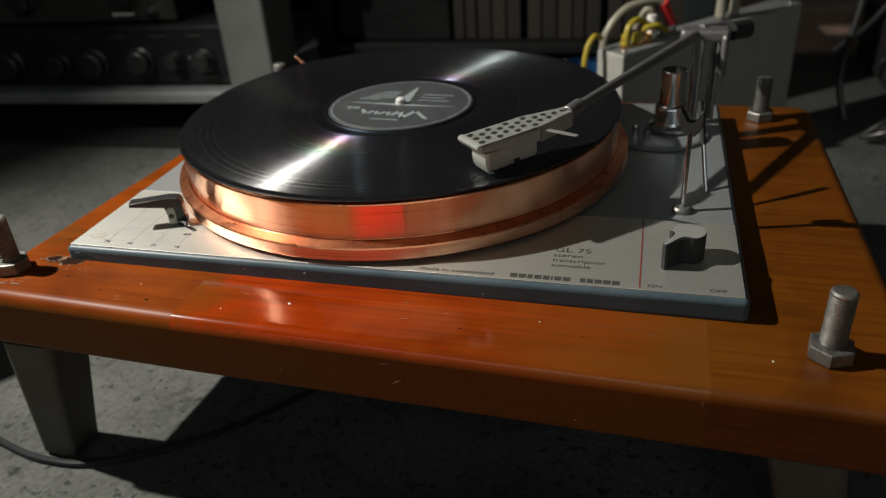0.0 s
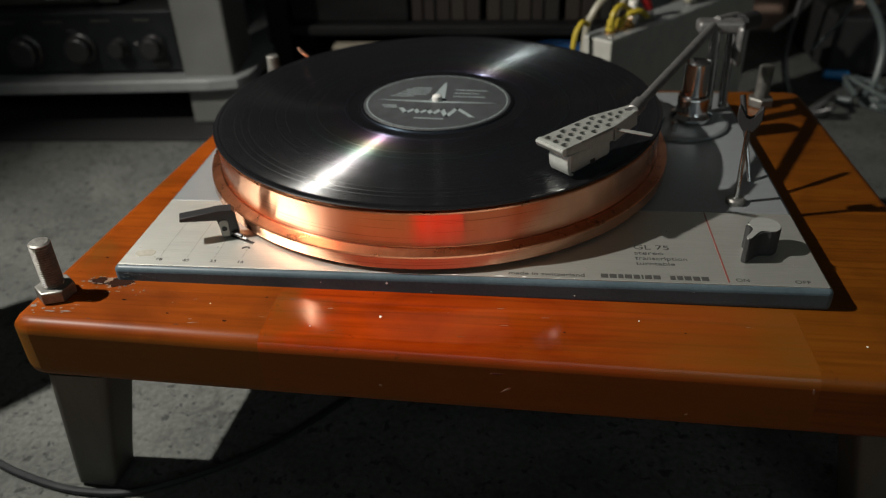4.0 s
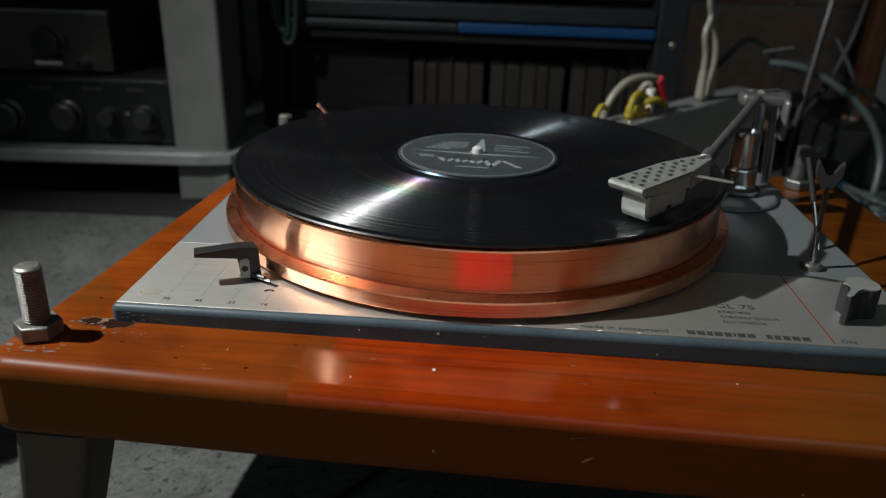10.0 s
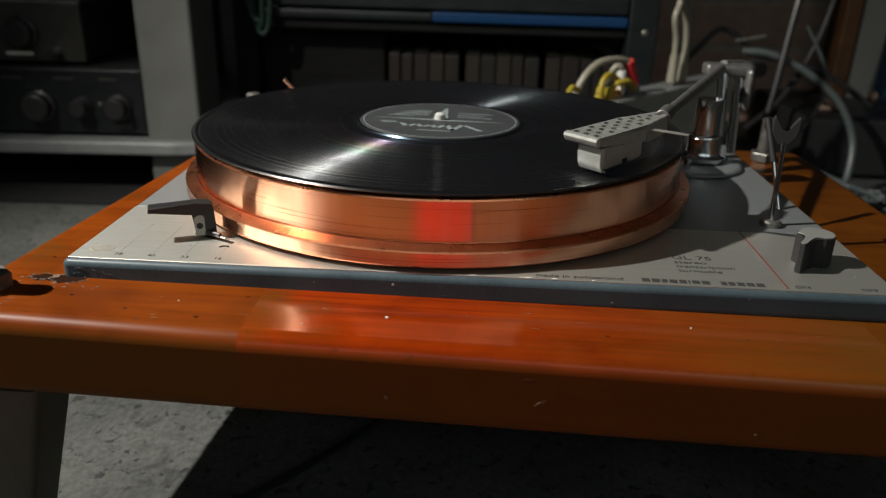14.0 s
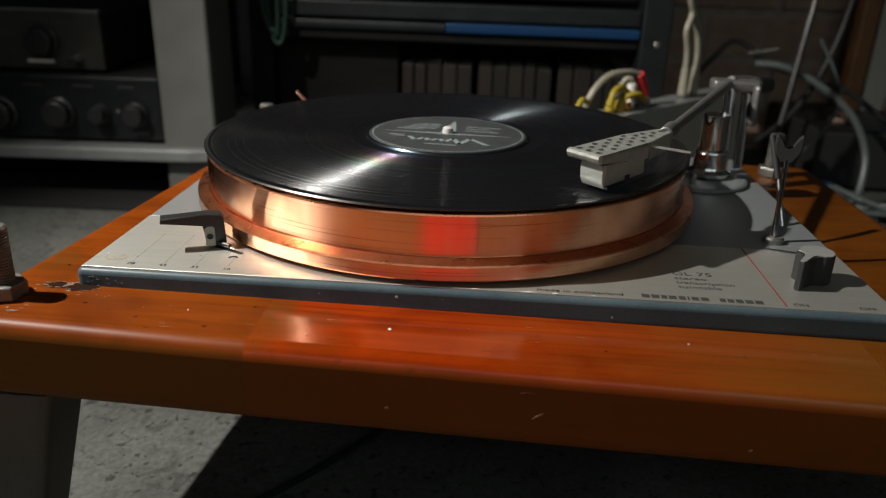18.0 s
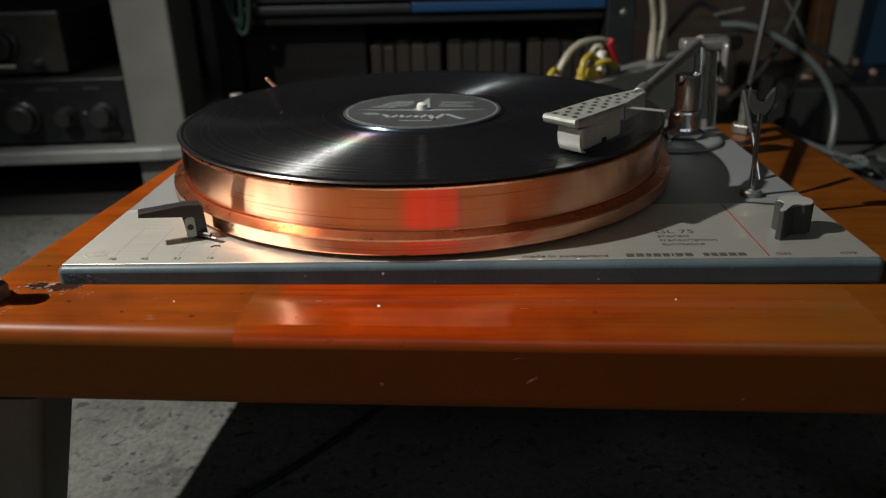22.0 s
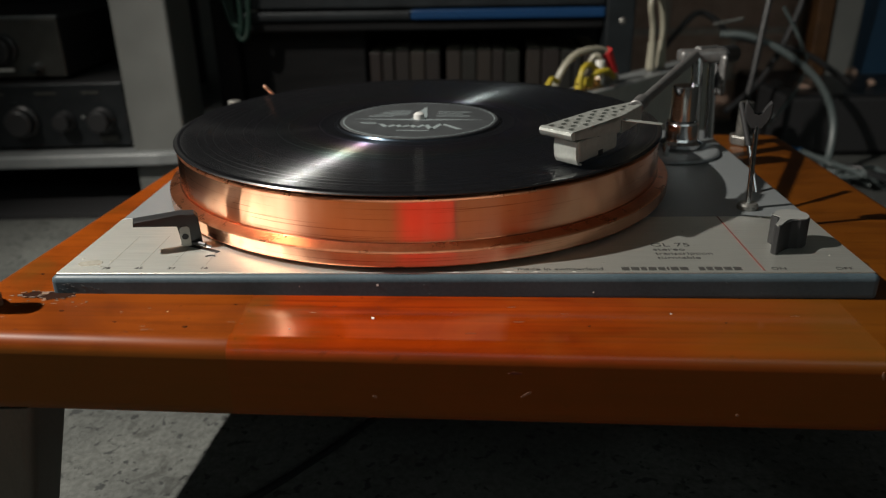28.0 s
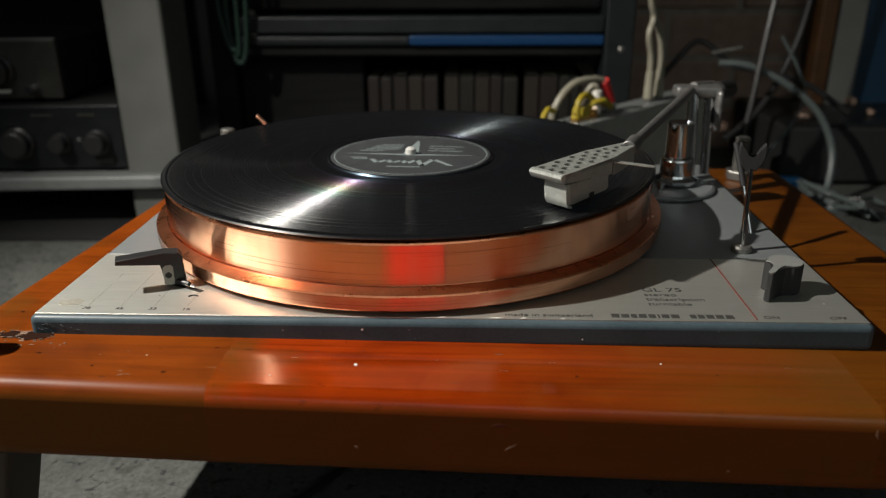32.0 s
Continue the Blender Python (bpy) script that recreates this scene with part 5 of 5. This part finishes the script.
def rack_units():
    a, face, w, h = unit("hifi_amplifier", "charcoal amplifier with a row of dark knobs on the shelf", -0.640, -0.209, 0.541, FLOOR + 0.0695, -0.006, M_AMP,
                         [(-0.15, 0.42, 0.016, M_BLACK), (0.10, 0.42, 0.021, M_BLACK), (0.43, 0.45, 0.019, M_BLACK), (0.66, 0.45, 0.012, M_BLACK), (0.86, 0.45, 0.015, M_BLACK), (-0.5, 0.42, 0.02, M_BLACK), (-0.8, 0.42, 0.016, M_BLACK)])
    for kx, kz, ww, hh, m in ((0.88, 0.16, 0.010, 0.003, M_TUNER), (0.76, 0.50, 0.0022, 0.0022, M_CHROME), (0.30, 0.86, 0.012, 0.0016, M_TUNER), (0.58, 0.86, 0.012, 0.0016, M_TUNER), (0.82, 0.86, 0.010, 0.0016, M_TUNER), (0.02, 0.86, 0.012, 0.0016, M_TUNER), (0.40, 0.72, 0.006, 0.0012, M_CHROME)):
        part("legend_bar", box(kx * w - ww, kx * w + ww, -0.0012, 0.0004, kz * h - hh, kz * h + hh), m, face)
    b, face, w, h = unit("hifi_tuner", "grey metal tuner with a black dial knob on the amplifier", -0.60, -0.281, 0.562, -0.0055, 0.066, M_TUNER,
                         [(0.56, 0.52, 0.019, M_BLACK), (0.80, 0.22, 0.006, M_CHROME), (-0.4, 0.5, 0.02, M_BLACK)], 0.22)
    part("legend_bar", box(0.42 * w, 0.62 * w, -0.0012, 0.0004, h * 0.16, h * 0.21), M_WHITE, face)
    part("top_trim", box(-w, w, -0.001, 0.006, h, h + 0.0025, 0.0005, 1), M_SHELF, b)


rack_units()


def steel_cabinet():
    c = thing("equipment_cabinet", "dark steel equipment cabinet with a blue strip", "cabinet", (0.13, 0.66, FLOOR + 0.005))
    F = FLOOR + 0.005

    def cp(name, x0, x1, y0, y1, z0, z1, m, label="", bevel=0.002):
        return part(name, box(x0 - 0.13, x1 - 0.13, y0 - 0.66, y1 - 0.66, z0 - F, z1 - F, bevel, 2), m, c, label)
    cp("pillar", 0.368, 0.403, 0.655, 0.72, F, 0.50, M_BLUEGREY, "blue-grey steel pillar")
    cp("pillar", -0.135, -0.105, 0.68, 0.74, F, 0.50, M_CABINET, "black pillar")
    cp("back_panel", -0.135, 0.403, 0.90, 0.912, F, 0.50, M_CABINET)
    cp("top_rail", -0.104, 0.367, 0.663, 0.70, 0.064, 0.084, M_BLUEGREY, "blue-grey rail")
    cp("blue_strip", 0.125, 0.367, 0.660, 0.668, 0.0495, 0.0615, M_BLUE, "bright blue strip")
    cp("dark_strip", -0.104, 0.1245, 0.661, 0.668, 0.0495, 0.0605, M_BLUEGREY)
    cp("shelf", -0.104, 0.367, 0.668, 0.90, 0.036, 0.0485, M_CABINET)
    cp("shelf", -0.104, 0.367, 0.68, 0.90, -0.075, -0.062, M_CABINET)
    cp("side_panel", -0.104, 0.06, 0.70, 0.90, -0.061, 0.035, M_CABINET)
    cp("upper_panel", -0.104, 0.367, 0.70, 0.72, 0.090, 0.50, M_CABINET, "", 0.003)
    bm = lathe([(0, 0), (0.0035, 0), (0.004, 0.001), (0.0025, 0.002), (0, 0.002)], 16)
    bm.transform(Matrix.Translation((0.388 - 0.13, -0.005, 0.045 - F)) @ pose(0, 0, 0, 90, 0, 0))
    part("screw", bm, M_STEEL, c)


steel_cabinet()


def books():
    rnd = random.Random(4)
    x = 0.064
    k = 0
    while x < 0.352:
        w = rnd.choice((0.012, 0.016, 0.02, 0.024))
        h = rnd.uniform(0.064, 0.070)
        b = thing("book", "worn dull brown book standing in the dark cabinet", "book", (x + w / 2, 0.705, -0.0618), "row of books in the cabinet")
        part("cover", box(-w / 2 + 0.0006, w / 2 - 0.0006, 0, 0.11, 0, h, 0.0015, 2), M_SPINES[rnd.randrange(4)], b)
        part("page_block", box(-w / 2 + 0.002, w / 2 - 0.002, 0.004, 0.108, h, h + 0.0008), M_CREAM, b)
        x += w + rnd.choice((0.0005, 0.001, 0.008 if k % 5 == 4 else 0.001))
        k += 1


books()


def pale_boards():
    for x0, x1, z in ((-0.030, 0.030, 0.012), (0.062, 0.130, 0.013), (0.165, 0.230, 0.012)):
        b = thing("pale_block", "pale wooden block lying on the black floor sheet", "block", ((x0 + x1) / 2, 0.62, FLOOR + 0.005), "pale blocks")
        w = (x1 - x0) / 2
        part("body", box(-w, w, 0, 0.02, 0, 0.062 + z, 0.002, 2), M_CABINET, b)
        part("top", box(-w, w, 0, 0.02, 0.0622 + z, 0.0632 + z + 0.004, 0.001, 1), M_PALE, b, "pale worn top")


pale_boards()


def blue_tub():
    t = thing("blue_tub", "small blue plastic tub standing on the black floor sheet", "tub", (0.262, 0.545, FLOOR + 0.005))
    part("body", lathe([(0, 0), (0.030, 0), (0.032, 0.003), (0.036, 0.094), (0.034, 0.094), (0.030, 0.004), (0, 0.004)], 40), M_BLUE, t)
    part("rim", lathe([(0.0345, 0.0942), (0.0385, 0.0942), (0.0390, 0.0960), (0.0380, 0.0985), (0.0345, 0.0985)], 40), M_BLUE, t, "rolled blue rim")


blue_tub()


def metal_box():
    """A long narrow box on its edge, running away behind the arm."""
    L, W, H = 0.285, 0.035, -0.001 - FLOOR - 0.005
    b = thing("connector_box", "grey sheet-metal connector box with audio plugs on top", "box", (0.307, 0.409, FLOOR), rz=49)
    H = -FLOOR
    part("shell", box(0, L, 0, W, 0, H, 0.0015, 2), M_BOX, b, "grey sheet metal")
    part("top_lid", box(0.001, L - 0.001, 0.001, W - 0.001, H, H + 0.0008), M_SHELF, b)
    for s in (0.02, 0.036, 0.052, 0.075, 0.088, 0.165, 0.185):
        part("socket", lathe([(0, H + 0.001), (0.0055, H + 0.001), (0.0055, H + 0.003), (0.0040, H + 0.004), (0.0040, H + 0.009), (0, H + 0.009)], 18), M_BRASS if s < 0.06 else M_STEEL, b, "", Matrix.Translation((s, W * 0.5, 0)))
    for s in (0.01, 0.275):
        part("screw", lathe([(0, H + 0.0009), (0.003, H + 0.0009), (0.0024, H + 0.0022), (0, H + 0.0024)], 14), M_STEEL, b, "", Matrix.Translation((s, W * 0.25, 0)))


metal_box()


def cable(name, label, pts, r, material, plug=None, plug_material=None, n=8):
    c = thing(name, label, "cable", tuple(pts[0]))
    bm = tube(pts, r, 10, n)
    bm.transform(Matrix.Translation(-Vector(pts[0])))
    part("sheath", bm, material, c)
    if plug:
        a, b, pr = plug
        bm = rod(Vector(a) - Vector(pts[0]), Vector(b) - Vector(pts[0]), pr, pr * 0.8, 16)
        part("plug", bm, plug_material or material, c)
    return c


def along(s, w=0.0175, z=0.0):
    """A place on the connector box's top."""
    a = radians(49)
    return (0.307 + s * math.cos(a) - w * math.sin(a), 0.409 + s * math.sin(a) + w * math.cos(a), z)


def cables():
    q = along(0.082, z=0.010)
    cable("audio_cable", "cream audio cable looping up to a red plug", [(0.283, 0.455, -0.09), (0.284, 0.452, -0.010), (0.290, 0.452, 0.016), (0.306, 0.462, 0.033), (0.328, 0.476, 0.036), (0.342, 0.484, 0.032)], 0.0036, M_CREAM, ((0.340, 0.483, 0.034), (0.351, 0.492, 0.010), 0.0056), M_REDP)
    cable("audio_cable", "cream cable bending into a white plug", [along(0.056, z=0.026), along(0.054, z=0.031), along(0.050, 0.022, 0.030), along(0.046, 0.03, 0.012)], 0.0028, M_CREAM, (along(0.056, z=0.027), along(0.057, z=0.003), 0.0052), M_WHITE)
    cable("audio_cable", "bent yellow cable with a plug", [along(0.020, z=0.006), along(0.024, z=0.020), along(0.036, z=0.025), along(0.052, z=0.018), along(0.070, z=0.012)], 0.0030, M_YELLOW, (along(0.020, z=0.003), along(0.021, z=0.014), 0.0048), M_YELLOW)
    cable("audio_cable", "bent yellow cable with a plug", [along(0.036, z=0.006), along(0.040, 0.012, 0.016), along(0.052, 0.006, 0.018), along(0.066, 0.006, 0.010)], 0.0030, M_YELLOW, (along(0.036, z=0.003), along(0.036, z=0.012), 0.0048), M_YELLOW)
    cable("audio_cable", "yellow cable hanging down beside the metal box", [along(0.0, 0.03, 0.012), along(-0.012, 0.030, 0.014), along(-0.022, 0.030, -0.010), along(-0.024, 0.030, -0.10)], 0.0028, M_YELLOW)
    for s, dx in ((0.163, 0.0), (0.186, 0.006)):
        a = along(s, z=0.004)
        cable("twin_lead", "cream twin audio lead rising from metal plugs", [Vector(along(s, z=0.030)), Vector(along(s - 0.002, z=0.052)), Vector(along(s - 0.010, z=0.074)), Vector(along(0.160 + dx * 0.3, z=0.092)), Vector(along(0.150, z=0.115)), Vector(along(0.146, z=0.17)), Vector(along(0.146, z=0.30))], 0.0034, M_CREAM, (a, along(s, z=0.034), 0.0056), M_CREAM)
    cable("grey_hose", "grey-green cable arching down to the floor", [(0.53, 0.72, 0.020), (0.565, 0.71, 0.018), (0.610, 0.70, -0.002), (0.655, 0.69, -0.038), (0.678, 0.68, -0.085), (0.672, 0.66, -0.130), (0.655, 0.64, -0.148), (0.68, 0.61, -0.150)], 0.0047, M_GREYCABLE)
    cable("thin_wire", "thin grey wire hanging before the wall", [(0.600, 0.70, 0.055), (0.628, 0.70, 0.012), (0.640, 0.70, -0.020), (0.628, 0.70, -0.060), (0.600, 0.70, -0.100)], 0.0022, M_GREYCABLE)
    cable("black_cable", "black cable hanging in front of the brick wall", [(0.61, 0.72, 0.42), (0.592, 0.71, 0.16), (0.580, 0.70, 0.06), (0.570, 0.69, -0.02), (0.560, 0.68, -0.10), (0.57, 0.66, -0.150)], 0.0042, M_BLACK)
    cable("black_cable", "black cable hanging in front of the brick wall", [(0.70, 0.80, 0.42), (0.672, 0.80, 0.12), (0.650, 0.79, 0.02), (0.610, 0.77, -0.05), (0.560, 0.75, -0.090)], 0.0045, M_BLACK)
    cable("black_cable", "black cable curving across the brick wall", [(0.455, 0.76, -0.02), (0.480, 0.75, 0.018), (0.505, 0.75, 0.044), (0.530, 0.75, 0.036), (0.556, 0.75, 0.014), (0.60, 0.75, 0.004), (0.66, 0.75, -0.012), (0.72, 0.74, -0.05)], 0.0040, M_BLACK, ((0.528, 0.748, 0.029), (0.566, 0.744, 0.037), 0.0030), M_STEEL)
    cable("green_cable", "dark green cable hanging in loops", [(-0.095, 0.655, 0.42), (-0.100, 0.652, 0.16), (-0.098, 0.650, 0.06), (-0.088, 0.648, 0.030), (-0.078, 0.650, 0.055), (-0.074, 0.652, 0.16), (-0.076, 0.655, 0.42)], 0.0036, M_GREENCABLE)
    cable("green_cable", "dark green cable hanging in loops", [(-0.112, 0.652, 0.42), (-0.110, 0.648, 0.14), (-0.102, 0.645, 0.062), (-0.092, 0.645, 0.047), (-0.086, 0.647, 0.075), (-0.086, 0.652, 0.42)], 0.0032, M_GREENCABLE)
    cable("floor_cable", "grey cable lying on the concrete under the plinth", [(-0.32, 0.12, FLOOR + 0.0026), (-0.20, 0.028, FLOOR + 0.0026), (-0.13, -0.012, FLOOR + 0.0026), (-0.085, -0.029, FLOOR + 0.0026), (-0.045, -0.036, FLOOR + 0.0026), (-0.005, -0.030, FLOOR + 0.0026), (0.050, 0.002, FLOOR + 0.0026), (0.10, 0.055, FLOOR + 0.0026), (0.16, 0.14, FLOOR + 0.0026)], 0.0024, M_AMP)
    cable("network_cable", "grey cable with a bright blue plug on the floor", [(0.700, 0.690, FLOOR + 0.004), (0.690, 0.715, FLOOR + 0.006), (0.672, 0.722, FLOOR + 0.010), (0.660, 0.722, FLOOR + 0.012)], 0.0026, M_GREYCABLE, ((0.662, 0.722, FLOOR + 0.012), (0.630, 0.722, FLOOR + 0.014), 0.0075), M_BLUEPLUG)
    rnd = random.Random(12)
    for k in range(7):
        x, y = rnd.uniform(0.60, 0.80), rnd.uniform(0.52, 0.66)
        pts = [(x + rnd.uniform(-0.05, 0.05), y + rnd.uniform(-0.05, 0.05), FLOOR + rnd.uniform(0.004, 0.03)) for _ in range(5)]
        cable("tangled_cable", "tangled dark cable on the floor", pts, 0.0030, M_BLACK if k % 3 else M_GREYCABLE, (pts[-1], tuple(Vector(pts[-1]) + Vector((0.018, -0.014, 0.004))), 0.0048), M_BLUE if k == 1 else M_BLACK if k % 2 else M_GREYCABLE)


cables()


def side_clutter():
    c = thing("power_supply", "black metal power supply with dusty top on the floor", "power supply", (0.78, 0.74, FLOOR))
    part("case", box(-0.14, 0.20, 0, 0.22, 0.006, 0.085, 0.004, 2), M_DARK, c)
    part("lid", box(-0.138, 0.198, 0.002, 0.218, 0.0855, 0.088, 0.001, 1), M_AMP, c)
    for k in range(4):
        part("foot", lathe([(0, 0), (0.010, 0), (0.011, 0.006), (0, 0.006)], 14), M_DARK, c, "", Matrix.Translation((-0.12 if k % 2 else 0.18, 0.02 if k < 2 else 0.2, 0)))
    rnd = random.Random(9)
    for k in range(9):
        x, y = rnd.uniform(0.66, 0.94), rnd.uniform(0.76, 0.92)
        s = rnd.uniform(0.006, 0.014)
        bm = bmesh.new()
        bmesh.ops.create_icosphere(bm, subdivisions=2, radius=s)
        for v in bm.verts:
            v.co *= 1 + 0.35 * noise.noise(v.co * 90 + Vector((k, 0, 0)))
            v.co.z = max(v.co.z * 0.7, -s * 0.4)
        t = part("rubble_piece", bm, M_SCRAPE if k % 2 else M_BRICK, None, "", Matrix.Translation((x, y, FLOOR + 0.088 + s * 0.4)))
        tagged(t, "small dusty rubble piece on the power supply", "rubble", "rubble on the power supply")
    f = thing("framed_board", "off-white framed board with a deep blue panel against the wall", "board", (0.93, 0.905, FLOOR))
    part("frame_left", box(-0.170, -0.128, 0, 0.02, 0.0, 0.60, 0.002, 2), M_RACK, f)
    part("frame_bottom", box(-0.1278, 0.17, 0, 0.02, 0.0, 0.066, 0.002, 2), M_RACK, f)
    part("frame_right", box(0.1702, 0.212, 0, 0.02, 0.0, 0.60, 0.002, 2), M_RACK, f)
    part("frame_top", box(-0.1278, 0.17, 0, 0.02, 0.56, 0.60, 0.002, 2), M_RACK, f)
    part("blue_panel", box(-0.1276, 0.1698, 0.006, 0.016, 0.0662, 0.5598), M_BLUEPANEL, f, "deep blue panel")
    d = part("door_post", box(0.732, 0.757, 0.90, 0.95, FLOOR, 1.9, 0.003, 2), M_BROWNWOOD)
    tagged(d, "brown varnished wooden post at the wall", "post", kind="structure")


side_clutter()


def floor_sheets():
    """Unseen coloured sheets on the floor before the player, added for the polished platter to mirror."""
    def sheet(name, label, category, outline, z0, z1, material):
        cx, cy = outline[0]
        t = part(name, prism([(x - cx, y - cy) for x, y in outline], 0, z1 - z0, 0.0006, 1), material, None, "", Matrix.Translation((cx, cy, z0)))
        tagged(t, label, category)
    sheet("red_reflector", "unseen bright red sheet on the floor, added for the platter to mirror", "cloth", [(0.155, -0.24), (0.281, -0.24), (0.325, -0.40), (0.378, -0.58), (0.112, -0.58), (0.128, -0.42)], FLOOR, FLOOR + 0.003, M_RED_REFLECTOR)
    sheet("orange_reflector", "unseen orange sheet on the floor, added for the platter to mirror", "cloth", [(0.1345, -0.24), (0.1545, -0.24), (0.1275, -0.42), (0.1115, -0.58), (0.078, -0.58), (0.096, -0.42)], FLOOR, FLOOR + 0.003, M_ORANGE_REFLECTOR)
    sheet("brown_reflector", "unseen brown sheet on the floor, added for the platter to mirror", "cardboard", [(-0.31, -0.27), (0.1285, -0.27), (0.0955, -0.42), (0.0775, -0.58), (-0.42, -0.58)], FLOOR, FLOOR + 0.003, M_BROWN_REFLECTOR)
    sheet("brown_reflector", "unseen brown sheet on the floor at the right, added for the platter to mirror", "cardboard", [(0.300, -0.27), (0.95, -0.17), (0.95, -0.62), (0.398, -0.62)], FLOOR, FLOOR + 0.003, M_BROWN_REFLECTOR)


def crate():
    """Unseen, added beside the player to throw a shadow over the floor."""
    c = thing("shadow_crate", "unseen dark wooden crate, added to throw a shadow on the floor", "crate", (-0.212, 0.046, FLOOR), rz=51)
    H = 0.255
    for k in range(5):
        z = 0.004 + k * 0.0502
        part("plank", box(-0.20, 0.0, 0.0, 0.010, z, z + 0.048, 0.0015, 1), M_CABINET, c)
        part("plank", box(-0.20, 0.0, 0.080, 0.090, z, z + 0.048, 0.0015, 1), M_CABINET, c)
        part("plank", box(-0.010, 0.0, 0.0104, 0.0796, z, z + 0.048, 0.0015, 1), M_CABINET, c)
    part("lid", box(-0.20, 0.0, 0.0, 0.09, H, H + 0.008, 0.0015, 1), M_CABINET, c)
    part("base", box(-0.20, -0.0104, 0.0104, 0.0796, 0.0, 0.010), M_CABINET, c)


def brick_wall():
    w = part("wall_brick", box(0.30, 2.4, 0.972, 1.06, FLOOR, 1.2), M_MORTAR)
    tagged(w, "dark red brick wall in shadow", "wall", kind="structure")
    me = None
    bw, bh = 0.215, 0.065
    for row in range(9):
        for col in range(7):
            x = 0.30 + col * (bw + 0.01) + (row % 2) * (bw + 0.01) / 2
            if x + bw > 1.9:
                continue
            if me is None:
                me = finish("brick", box(0, bw, 0, 0.02, 0, bh, 0.003, 1), M_BRICK)
            b = new("brick", me)
            b.matrix_basis = Matrix.Translation((x, 0.966 + 0.002 * ((row * 7 + col * 3) % 3), FLOOR + 0.004 + row * (bh + 0.01)))
            b.parent = w


floor_sheets()
crate()
brick_wall()
